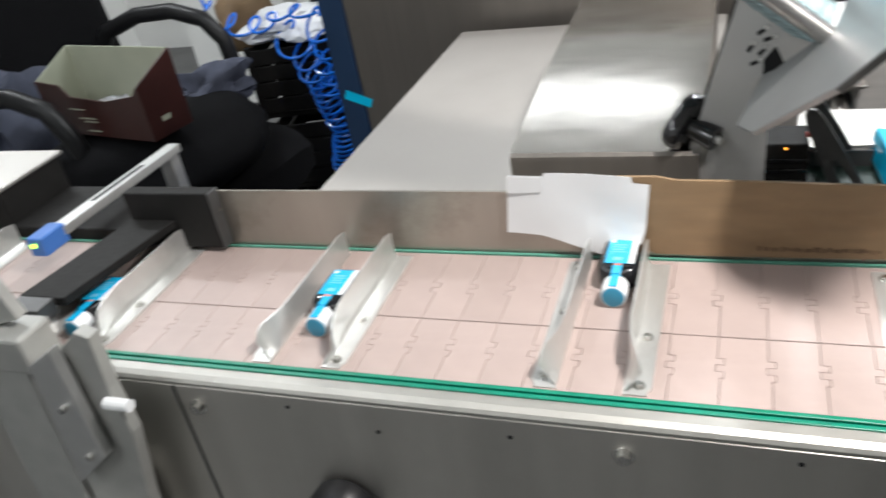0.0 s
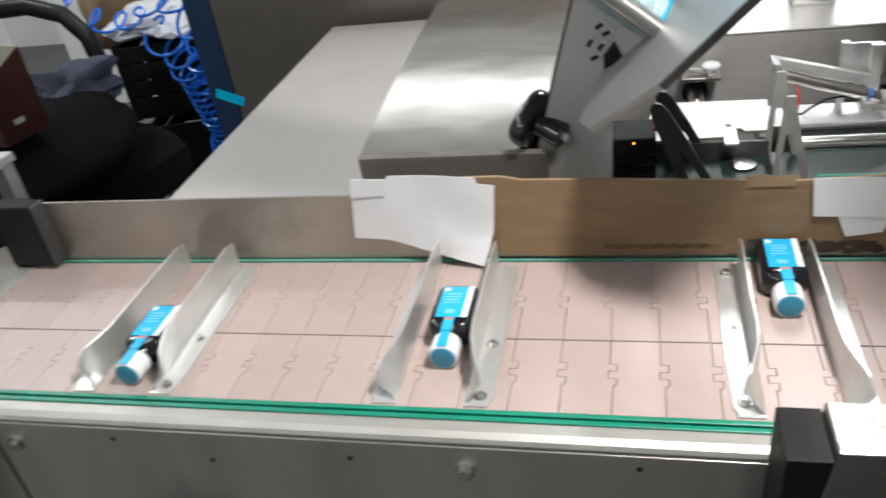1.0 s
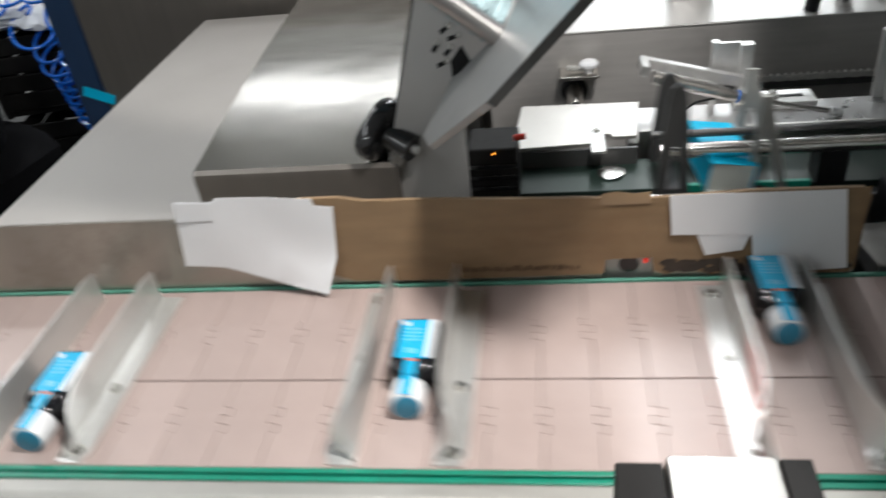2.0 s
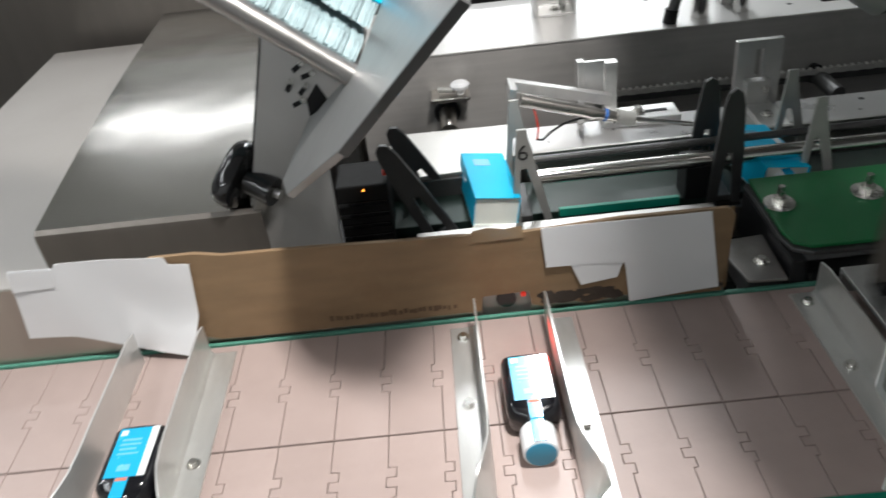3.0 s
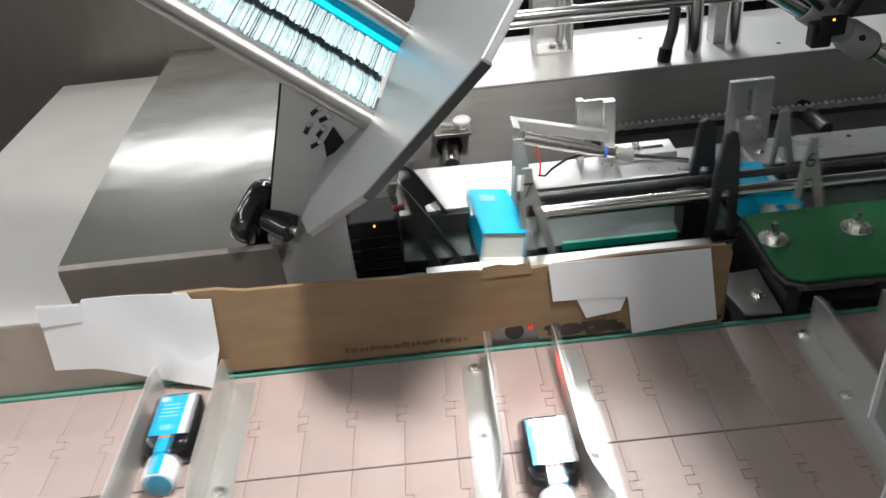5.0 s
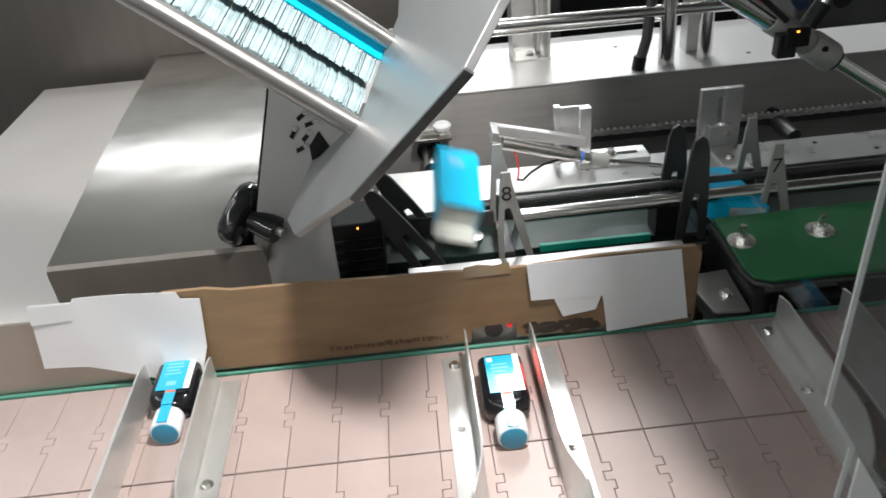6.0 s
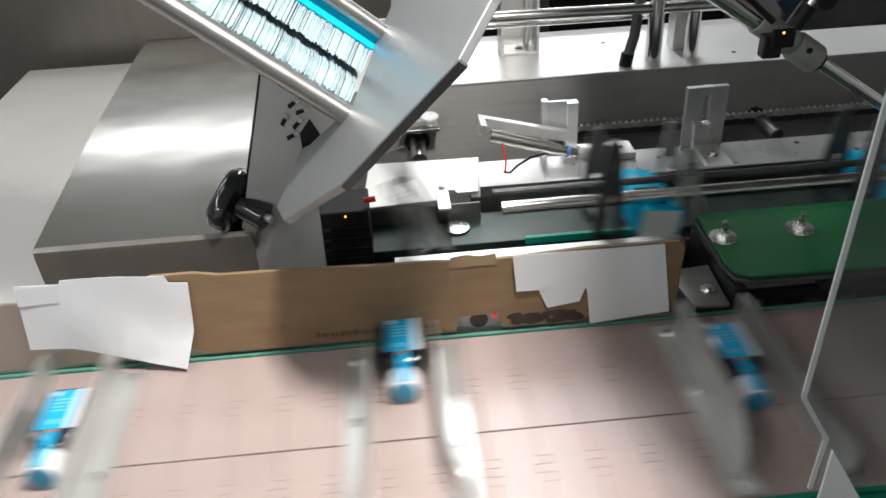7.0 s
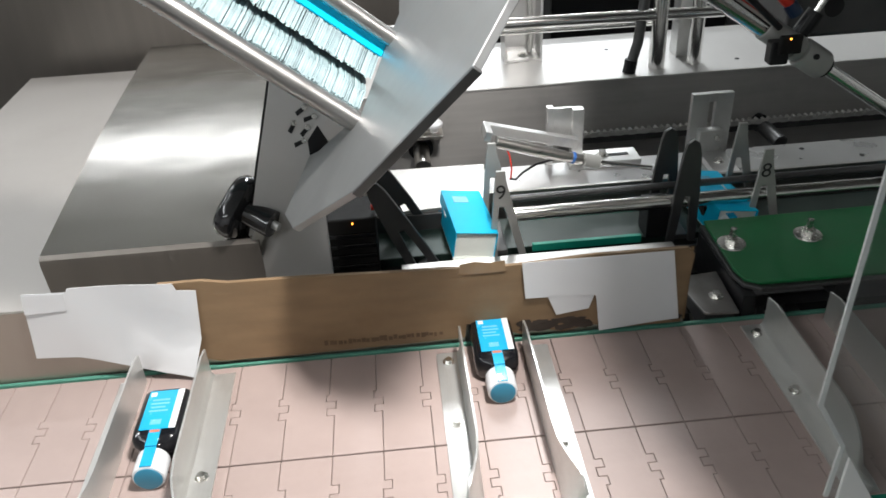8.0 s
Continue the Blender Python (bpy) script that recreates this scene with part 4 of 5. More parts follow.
for hx, hy in ((0.444, 0.772), (0.449, 0.672), (0.62, 0.69), (0.75, 0.70)):
    part("screw_hole", rod((hx, hy, 0.9233), (hx, hy, 0.9239), 0.0035, 12), BLACK, beam)
roll = thing("roller_stud", "steel roller stud in a black rubber ring", "roller")
part("ring", lathe([(0.010, 0), (0.0185, 0.001), (0.0185, 0.006), (0.013, 0.008)], 24, Matrix.Translation((0.140, 0.650, 0.840)) @ Matrix.Rotation(radians(90), 4, "X")), BLACK, roll, smooth=True)
part("stud", rod((0.140, 0.645, 0.840), (0.140, 0.590, 0.836), 0.0115, 20, None, None, 0.001), STEEL, roll, smooth=True)
roll2 = thing("roller_stud", "grey steel stud on the beam face", "roller")
part("stud", rod((0.648, 0.650, 0.838), (0.656, 0.585, 0.832), 0.0105, 18, None, None, 0.001), DARKSTEEL, roll2, smooth=True)
part("ring", rod((0.646, 0.6495, 0.8385), (0.649, 0.642, 0.838), 0.0135, 18), BLACK, roll2)
tee = thing("clamp_screw", "pale plastic thumb screw on a small steel ledge", "thumb screw")
part("ledge", box(0.120, 0.172, 0.612, 0.6495, 0.868, 0.873, 0.001), STEEL, tee)
part("thumb_head", lathe([(0.006, 0), (0.007, 0.006), (0.0125, 0.009), (0.013, 0.013), (0.010, 0.016)], 20, Matrix.Translation((0.160, 0.628, 0.873))), CAPWHITE, tee, "pale plastic head", smooth=True)
part("lever", rod((0.154, 0.628, 0.878), (0.130, 0.630, 0.880), 0.004, 12), CASTGREY, tee)
chainrow = thing("roller_chain", "steel roller chain running along the beam", "roller chain")
bm = bmesh.new()
for i in range(92):
    cx, cz = 0.355 + i * 0.0095, 0.8465
    bm = rod((cx, 0.642, cz), (cx, 0.629, cz), 0.0026, 8, bm)
    fy = 0.6290 + 0.0016 * (i % 2)
    for a in (0.0, 0.0046):
        bm = rod((cx - 0.0023 + a, fy, cz), (cx - 0.0023 + a, fy + 0.0012, cz), 0.0042, 10, bm)
tagged(part("link_run", bm, material("pale_chain_steel", (0.62, 0.61, 0.58), 0.35, 0.35, 0.1, 40), chainrow), kind="stuff")
part("chain_guide", box(0.345, 1.25, 0.632, 0.6495, 0.832, 0.8415, 0.001), DARKSTEEL, chainrow)

frame2 = thing("post_frame", "chromed posts and cross rods standing on the beam", "post frame")
for x, y, r in ((0.494, 0.680, 0.0115), (0.552, 0.686, 0.0100)):
    part("post", rod((x, y, 0.9235), (x - 0.004, y, 1.50), r, 20), CHROME, frame2, "chromed round post", smooth=True)
part("block", box(0.535, 0.560, 0.715, 0.745, 0.9235, 1.03, 0.001), ALU, frame2)
part("cross_rod", rod((0.10, 0.680, 1.006), (0.585, 0.680, 1.000), 0.0085, 18), CHROME, frame2, "chromed cross rod", smooth=True)
part("cross_rod", rod((0.10, 0.705, 0.985), (0.50, 0.705, 0.982), 0.004, 12), CHROME, frame2, smooth=True)
g = thing("channel_bracket", "aluminium channel bracket with cables", "bracket")
for b in ((0.280, 0.284, 0.745, 0.790), (0.334, 0.338, 0.745, 0.790)):
    part("flange", box(b[0], b[1], b[2], b[3], 0.9235, 1.25, 0.0006), ALU, g)
part("web", box(0.284, 0.334, 0.786, 0.790, 0.9235, 1.25), ALU, g)
part("foot", box(0.284, 0.334, 0.745, 0.786, 0.9237, 0.9275, 0.0006), ALU, g)
screw(0.310, 0.765, 0.9275, 0.0048, 0.004, "bolt", g)
part("cable", tube([(0.322, 0.770, 0.93), (0.326, 0.775, 0.96), (0.322, 0.778, 1.02), (0.325, 0.78, 1.2)], 0.0042, 8), CASTGREY, g, smooth=True)
g = thing("dark_strut", "dark hose strut leaning on the beam", "strut")
part("strut", tube([(0.450, 0.668, 0.926), (0.462, 0.674, 0.965), (0.472, 0.690, 1.02), (0.480, 0.70, 1.2)], 0.0075, 12), DARKSTEEL, g, smooth=True)
part("collar", rod((0.450, 0.668, 0.9236), (0.453, 0.669, 0.942), 0.0095, 14), BLACK, g)

back = thing("rear_cabinet", "dull grey steel machine cabinet behind the table", "cabinet")
part("front", box(-0.836, 0.16, 1.080, 1.10, 0.05, 1.25, 0.004), CABINET, back, "dull brushed steel front")
part("edge_trim", box(-0.90, -0.838, 1.080, 1.10, 0.05, 1.25, 0.004), NAVY, back, "dark blue painted edge")
part("side", box(-0.90, -0.88, 1.1005, 1.5, 0.05, 1.25), NAVY, back)
part("tape_mark", box(-0.034, 0.034, -0.002, 0.0, -0.011, 0.011), CYAN, back, "blue tape mark", m=pose(-0.850, 1.0795, 0.703, 0, 22, 0))
# A solid black body takes the place of the unlit space behind the beam.
dark = thing("rear_machine", "solid black body standing in for the unlit machine interior", "machine body")
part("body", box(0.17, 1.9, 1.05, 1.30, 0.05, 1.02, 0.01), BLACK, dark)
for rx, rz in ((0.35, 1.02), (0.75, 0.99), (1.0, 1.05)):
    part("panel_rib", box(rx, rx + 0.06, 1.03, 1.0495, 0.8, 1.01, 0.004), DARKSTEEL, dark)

# ---- large air cylinder ----
big = thing("large_air_cylinder", "grey air cylinder with chromed rod and red tubing", "air cylinder")
A0, A1 = Vector((0.395, 0.300, 1.145)), Vector((0.640, 0.300, 0.983))
ax = (A1 - A0).normalized()
L = lambda s: A0 + s * ax
part("barrel", rod(L(-0.16), L(0.085), 0.0105, 22), CHROME, big, "chromed barrel", smooth=True)
part("head", rod(L(0.080), L(0.128), 0.0122, 24, None, None, 0.002), CASTGREY, big, "cast grey head", smooth=True)
part("head", rod(L(0.128), L(0.160), 0.0145, 24, None, None, 0.003), CASTGREY, big, "cast grey head", smooth=True)
part("gland", rod(L(0.160), L(0.1635), 0.0108, 20), BLACK, big, "black rubber gland")
part("gland_ring", rod(L(0.118), L(0.122), 0.0136, 22), CASTGREY, big)
part("piston_rod", rod(L(0.1635), L(0.36), 0.0064, 18), CHROME, big, "chromed piston rod", smooth=True)
part("sensor_clamp", box(0.462, 0.480, 0.276, 0.290, 1.070, 1.092, 0.002), BLACK, big, "black sensor clamp")
part("sensor_body", box(0.466, 0.488, 0.270, 0.2755, 1.082, 1.100, 0.002), MATT, big, "small black switch")
part("switch_light", box(0.4745, 0.4760, 0.2690, 0.2699, 1.0965, 1.0980), LEDAMBER, big, "lit amber switch light")
part("set_screw", rod(L(0.140) + Vector((0, -0.0140, 0.004)), L(0.140) + Vector((0, -0.0165, 0.005)), 0.0028, 10), BLACK, big)
part("fitting", rod(L(0.115) + Vector((0.008, 0, 0.010)), L(0.115) + Vector((0.020, 0.0, 0.030)), 0.0085, 16), BLACK, big, "black air fitting")
part("throttle_screw", rod(L(0.115) + Vector((0.020, 0, 0.030)), L(0.115) + Vector((0.026, 0, 0.041)), 0.0030, 10), WASHER, big, "steel throttle screw")
part("collet", rod(L(0.106) + Vector((0.008, 0, 0.024)), L(0.094) + Vector((0.010, 0.001, 0.028)), 0.0068, 14), NAVY, big, "blue push-in collar")
part("tube", tube([L(0.10) + Vector((0.010, 0, 0.026)), L(0.06) + Vector((0.012, 0.004, 0.034)), L(-0.02) + Vector((0.014, 0.01, 0.04)), L(-0.15) + Vector((0.02, 0.02, 0.05))], 0.0056, 12), REDHOSE, big, "red air tube", smooth=True)
part("tube", tube([L(0.09) + Vector((0.0, -0.016, 0.008)), L(0.03) + Vector((0.0, -0.016, 0.02)), L(-0.15) + Vector((0.01, -0.012, 0.03))], 0.003, 10), BLACK, big, smooth=True)
part("mount", box(0.335, 0.36, 0.285, 0.315, 1.17, 1.314, 0.002), DARKSTEEL, big)

head = thing("pusher_housing", "dark grey steel pusher housing over the track", "machine housing")
part("beam", box(0.500, 1.15, 0.330, 0.430, 1.075, 1.22, 0.004), DARKSTEEL, head, "dark steel beam")
part("bore", rod((0.545, 0.3295, 1.105), (0.545, 0.331, 1.105), 0.010, 18), BLACK, head)
# Covers added above the view, shaped to cast the shadow on the right belt.
part("cover", prism([(0.262, 0.060), (0.266, -0.004), (0.270, -0.057), (0.284, -0.0915), (0.300, -0.14), (0.310, -0.30), (0.385, -0.30), (0.385, 0.060)], 0.135, Matrix.Translation((0, 0, 1.315))), STEEL_X, head, "unseen steel cover added to shade belt and deck")
for b in ((0.330, 0.385, 0.060, 0.420), (0.535, 1.15, -0.30, 0.420), (0.385, 0.535, -0.30, 0.015), (0.385, 0.535, 0.095, 0.420)):
    part("cover", box(*b, 1.315, 1.45), STEEL_X, head, "unseen steel cover added to shade belt and deck")
# Unseen block that keeps light off the right end of the deck.
part("rear_cover", box(0.37, 1.15, 0.421, 0.70, 1.315, 1.45, 0.006), STEEL_X, head, "unseen steel cover added to shade belt and deck")
part("column", box(1.05, 1.15, 0.331, 0.431, 0.0, 1.074, 0.003), DARKSTEEL, head)

# ---- bottle pusher ----
POCKET = FLIGHT0 + 2 * INDEX
slide = thing("pusher_slide", "bright steel slide that pushes bottles off the chain", "pusher")
part("tongue", box(-0.019, 0.019, -0.250, 0.0, 0.0, 0.0035, 0.0008), ALU, slide, "bright steel tongue")
part("nose", box(-0.019, 0.019, -0.004, 0.0, -0.018, 0.0, 0.0008), ALU, slide)
rail = thing("pusher_guide", "dark steel guide block under the pusher slide", "guide block")
part("block", box(POCKET - 0.03, POCKET + 0.03, -0.39, -0.135, 0.860, 0.9085, 0.002), DARKSTEEL, rail)
part("leg", box(POCKET - 0.02, POCKET + 0.02, -0.33, -0.29, 0.0, 0.860, 0.002), DARKSTEEL, rail)
arm = thing("stop_arm", "dull grey hanging stop arm over the pocket", "arm")
part("bar", box(-0.020, 0.020, -0.005, 0.005, 0.0, 0.36, 0.001), CABINET, arm, "flat grey bar")
part("tip", box(-0.018, 0.018, -0.007, 0.007, -0.012, 0.0, 0.002), BLACK, arm)

# ---- green plate ----
gp = thing("transfer_plate", "green painted transfer plate with two stud bolts", "transfer plate")
part("sheet", prism([(0.402, 0.236), (0.3985, 0.150), (0.402, 0.134), (0.414, 0.126), (0.62, 0.124), (0.62, 0.238)], 0.003, Matrix.Translation((0, 0, 0.927)), 0.0008), GREENPLATE, gp, "green painted sheet")
part("under_plate", prism([(0.398, 0.234), (0.396, 0.150), (0.400, 0.130), (0.414, 0.122), (0.62, 0.120), (0.62, 0.236)], 0.004, Matrix.Translation((0, 0, 0.9225)), 0.0008), DARKSTEEL, gp)
for bx, by in ((0.412, 0.190), (0.488, 0.194)):
    st = part("washer", lathe([(0.0045, 0), (0.0135, 0.0005), (0.013, 0.002), (0.005, 0.0026)], 24, Matrix.Translation((bx, by, 0.9300))), WASHER, gp, "zinc washer", smooth=True)
    part("nut", rod((bx, by, 0.9324), (bx, by, 0.9375), 0.0060, 6), WASHER, st)
    part("stud", rod((bx, by, 0.9370), (bx, by, 0.9475), 0.0030, 10), WASHER, st)
part("support", box(0.50, 0.60, 0.150, 0.21, 0.885, 0.9222, 0.001), DARKSTEEL, gp)
RAMPM = material("worn_dark_steel", (0.30, 0.29, 0.28), 0.4, 0.9, 0.1, 20, 0.1, dirt=0.3)
lp = thing("transfer_ramp", "bright bent steel ramp beside the chain end", "ramp plate")
part("ramp", prism([(0.352, 0.172), (0.361, 0.117), (0.365, 0.1145), (0.392, 0.1130), (0.395, 0.176)], 0.003, Matrix.Translation((0, 0, 0.9075)), 0.0007), RAMPM, lp, "bright steel ramp")
part("support", box(0.366, 0.394, 0.1245, 0.176, 0.880, 0.9073, 0.001), DARKSTEEL, lp)
screw(0.380, 0.138, 0.9105, 0.0042, 0.004, "bolt", lp)
part("dark_side", box(0.396, 0.408, 0.118, 0.23, 0.880, 0.9222, 0.001), BLACK, lp)

# ---- clear guard ----
gd = thing("clear_guard", "clear polycarbonate machine guard with a notched edge", "machine guard")
outline = [(0.333, 1.35), (0.3295, 1.023), (0.350, 0.988), (0.349, 0.945), (1.3, 0.945), (1.3, 1.35)]
pane = part("pane", prism(outline, 0.004, Matrix.Translation((0, -0.113, 0)) @ XZ), CLEAR, gd, "clear polycarbonate sheet")
pane.visible_shadow = False
low_pane = part("pane", box(0.349, 1.3, -0.117, -0.113, 0.60, 0.897), CLEAR, gd, "clear polycarbonate sheet")
low_pane.visible_shadow = False
edge = bmesh.new()
for (ax0, az0), (bx0, bz0) in zip(outline[:3], outline[1:4]):
    d = Vector((bx0 - ax0, 0, bz0 - az0))
    own = box(-0.0008, 0.0008, -0.0014, 0.0014, 0, d.length)
    bmesh.ops.transform(own, matrix=Matrix.Translation((ax0 - 0.0013, -0.115, az0)) @ d.to_track_quat("Z", "Y").to_matrix().to_4x4(), verts=own.verts)
    edge = merge(edge, own)
part("cut_edge", edge, CLEAREDGE, gd, "bright sawn sheet edge")
part("lower_sheet", prism([(0.352, 0.982), (0.352, 0.60), (0.50, 0.60), (0.46, 0.80)], 0.002, Matrix.Translation((0, -0.118, 0)) @ XZ), WALLM, gd, "pale lower sheet")

blk = thing("motor_bracket", "folded steel bracket box on the conveyor edge", "bracket")
part("cover", prism([(0.171, 0.950), (0.230, 0.950), (0.230, 0.70), (0.150, 0.70), (0.150, 0.80)], 0.0425, Matrix.Translation((0, -0.1135, 0)) @ XZ, 0.0015), STEEL, blk, "bright satin cover")
part("side_block", prism([(0.143, 0.944), (0.1695, 0.944), (0.1490, 0.80), (0.1480, 0.72), (0.138, 0.72)], 0.0445, Matrix.Translation((0, -0.1135, 0)) @ XZ, 0.001), MATT, blk, "black side block")
part("side_block", box(0.2312, 0.2480, -0.158, -0.1135, 0.70, 0.948, 0.001), MATT, blk, "black side block")

# ---- infeed end ----
bar = thing("sensor_arm", "pale aluminium sensor arm with a blue photo sensor", "sensor arm")
part("arm", prism([(-0.010, 0), (0.010, 0), (0.010, 0.235), (-0.010, 0.235)], 0.012, pose(-0.756, 0.070, 0.936, 0, 0, -2), 0.001), ALU, bar, "pale aluminium bar")
part("post", box(-0.768, -0.746, 0.285, 0.305, 0.862, 0.936, 0.001), ALU, bar)
part("arm_slot", prism([(-0.003, 0.06), (0.003, 0.06), (0.003, 0.16), (-0.003, 0.16)], 0.0006, pose(-0.756, 0.075, 0.948, 0, 0, -2)), BLACK, bar)
sn = part("photo_sensor", box(-0.770, -0.746, 0.035, 0.075, 0.928, 0.952, 0.002), SENSORBLUE, bar, "blue photo sensor")
part("indicator", box(-0.763, -0.757, 0.0330, 0.0349, 0.941, 0.945), LEDGREEN, sn, "lit green indicator")
part("base", box(-0.80, -0.72, 0.24, 0.31, 0.0, 0.862, 0.002), DARKSTEEL, bar)

bk = thing("black_guide_block", "black plastic guide block at the chain side", "guide block")
part("block", box(-0.668, -0.548, 0.1000, 0.1178, 0.9060, 0.978, 0.002), MATT, bk)
part("end_face", box(-0.5478, -0.5455, 0.0985, 0.1178, 0.9060, 0.978, 0.0008), DARKSTEEL, bk)
part("screw", rod((-0.5454, 0.110, 0.953), (-0.5434, 0.110, 0.953), 0.002, 10), WASHER, bk)
br = thing("cross_bar", "black bar crossing above the chain", "cross bar")
part("bar", prism([(-0.692, -0.06), (-0.632, -0.06), (-0.604, 0.0995), (-0.667, 0.0995)], 0.010, Matrix.Translation((0, 0, 0.9335)), 0.001), MATT, br)
part("foot", box(-0.690, -0.640, -0.130, -0.085, 0.890, 0.9330, 0.002), DARKSTEEL, br)
part("stay", box(-0.690, -0.645, -0.0845, -0.060, 0.925, 0.9434, 0.001), DARKSTEEL, br)
mb = thing("motor_box", "black motor box with a grey lid beside the infeed", "motor box")
part("body", box(-1.20, -0.897, 0.128, 0.24, 0.66, 0.962, 0.003), MATT, mb)
part("skirt", box(-0.8965, -0.672, 0.1195, 0.235, 0.66, 0.916, 0.002), MATT, mb, "black lower housing")
part("lid", box(-1.21, -0.892, 0.124, 0.245, 0.9625, 0.969, 0.002), PANEL, mb, "grey lid")
part("leg", box(-1.02, -0.96, 0.15, 0.22, 0, 0.66), DARKSTEEL, mb)

ib = thing("infeed_bracket", "heavy dull aluminium bracket with bolts at the infeed", "bracket")
part("side_cheek", prism([(-0.550, 0.954), (-0.517, 0.982), (-0.503, 0.977), (-0.508, 0.919), (-0.505, 0.866), (-0.524, 0.780), (-0.535, 0.70), (-0.60, 0.70), (-0.60, 0.92)], 0.014, Matrix.Translation((0, -0.141, 0)) @ XZ, 0.0012), CASTGREY, ib, "dull cast cheek")
part("front_plate", prism([(-0.572, 0.950), (-0.537, 0.972), (-0.536, 0.844), (-0.585, 0.803)], 0.012, Matrix.Translation((0, -0.158, 0)) @ XZ, 0.001), ALU, ib, "pale aluminium plate")
for bx, bz in ((-0.553, 0.905), (-0.552, 0.845)):
    part("bolt", rod((bx, -0.1702, bz), (bx, -0.1745, bz), 0.0036, 8), WASHER, ib)
part("lower_cheek", prism([(-0.66, 0.93), (-0.59, 0.945), (-0.60, 0.80), (-0.61, 0.70), (-0.68, 0.70)], 0.010, Matrix.Translation((0, -0.150, 0)) @ XZ, 0.001), CASTGREY, ib, "dull cast cheek")
part("clamp", box(-0.66, -0.575, -0.165, -0.125, 0.935, 0.975, 0.004), CASTGREY, ib, "rough clamp block")
part("tie", rod((-0.515, -0.158, 0.905), (-0.488, -0.158, 0.905), 0.006, 12), CAPWHITE, ib, "white plastic cable end")
part("arm", prism([(-0.66, 1.10), (-0.622, 1.10), (-0.585, 0.985), (-0.62, 0.975)], 0.012, Matrix.Translation((0, -0.135, 0)) @ XZ, 0.001), CASTGREY, ib)
part("post", box(-0.62, -0.56, -0.175, -0.125, 0.0, 0.76, 0.003), CASTGREY, ib)
fb = thing("front_knob", "black round adjusting knob on the side panel", "knob")
part("grip", lathe([(0.026, 0), (0.031, 0.004), (0.033, 0.02), (0.028, 0.028), (0.010, 0.030)], 28, Matrix.Translation((-0.326, -0.1125, 0.766)) @ Matrix.Rotation(radians(90), 4, "X")), BLACK, fb, smooth=True)

# ---- things beyond the table ----
chair = thing("office_chair", "black office chair with armrests heaped with a jacket", "office chair")


def pad(cx, cy, cz, sx, sy, sz, rz, name, mat, bend=0.0, rx=0):
    bm = bmesh.new()
    bmesh.ops.create_cube(bm, size=1)
    bmesh.ops.subdivide_edges(bm, edges=bm.edges[:], cuts=5, use_grid_fill=True)
    for v in bm.verts:
        p = v.co * 2
        r = Vector((p.x * math.sqrt(1 - p.y * p.y / 3), p.y * math.sqrt(1 - p.x * p.x / 3), p.z * math.sqrt(max(0.2, 1 - 0.35 * (p.x ** 4 + p.y ** 4)))))
        v.co = Vector((r.x * sx / 2, r.y * sy / 2, r.z * sz / 2 + bend * (p.x * p.x)))
    return part(name, bm, mat, chair, smooth=True, m=pose(cx, cy, cz, rx, 0, rz))


pad(-1.46, 1.14, 0.465, 0.62, 0.60, 0.11, -20, "seat", FABRIC)
pad(-1.98, 1.24, 0.86, 0.56, 0.11, 0.62, 70, "backrest", FABRIC, 0.0, -8)
for yy, row in ((1.42, ((-1.93, 0.56), (-1.90, 0.74), (-1.83, 0.82), (-1.70, 0.862), (-1.57, 0.866), (-1.47, 0.835), (-1.42, 0.77), (-1.41, 0.68), (-1.44, 0.60), (-1.50, 0.52))),
                (0.83, ((-1.95, 0.60), (-1.88, 0.78), (-1.76, 0.835), (-1.64, 0.835), (-1.55, 0.80), (-1.50, 0.72), (-1.48, 0.62), (-1.50, 0.52)))):
    pts = []
    for a, b in zip(row, row[1:]):
        pts += [(a[0] + (b[0] - a[0]) * q / 3, yy, a[1] + (b[1] - a[1]) * q / 3) for q in range(3)]
    part("armrest", tube(pts + [(row[-1][0], yy, row[-1][1])], 0.024, 12), BLACK, chair, "curved black plastic armrest", smooth=True)
CX, CY = -1.46, 1.14
part("column", rod((CX, CY, 0.10), (CX, CY, 0.43), 0.03, 16), BLACK, chair)
for k in range(5):
    a = 2 * math.pi * k / 5
    part("base_arm", rod((CX, CY, 0.12), (CX + 0.3 * math.cos(a), CY + 0.3 * math.sin(a), 0.06), 0.02, 10), BLACK, chair)
    part("castor", rod((CX + 0.3 * math.cos(a), CY - 0.02 + 0.3 * math.sin(a), 0.03), (CX + 0.3 * math.cos(a), CY + 0.02 + 0.3 * math.sin(a), 0.03), 0.03, 14), BLACK, chair)

bx = thing("cardboard_box", "open maroon printed cardboard box on the chair", "cardboard box", m=pose(-1.432, 0.925, 0.716, 0, 0, -12))
w, d, h, t = 0.188, 0.056, 0.132, 0.004
part("front", prism([(-w, 0), (w, 0), (w, h), (0.168, h - 0.022), (0.06, h - 0.040), (-0.07, h - 0.034), (-0.10, h - 0.006), (-w, h)], t, Matrix.Translation((0, -d, 0)) @ XZ), MAROON, bx, "maroon front with a cut-down edge")
part("back", box(-w, w, d, d + t, 0, h + 0.052), BOARDIN, bx, "pale inside board")
part("side", prism([(-d, 0), (d, 0), (d, h + 0.052), (-d, h)], t, Matrix.Translation((-w, 0, 0)) @ yz), BOARDIN, bx)
part("side", prism([(-d - t, 0), (d + t, 0), (d + t, h + 0.052), (-d - t, h)], t, Matrix.Translation((w, 0, 0)) @ yz), MAROON, bx, "maroon printed side")
part("base", box(-w + t, w - t - 0.002, -d, d, 0, t), BOARDIN, bx)
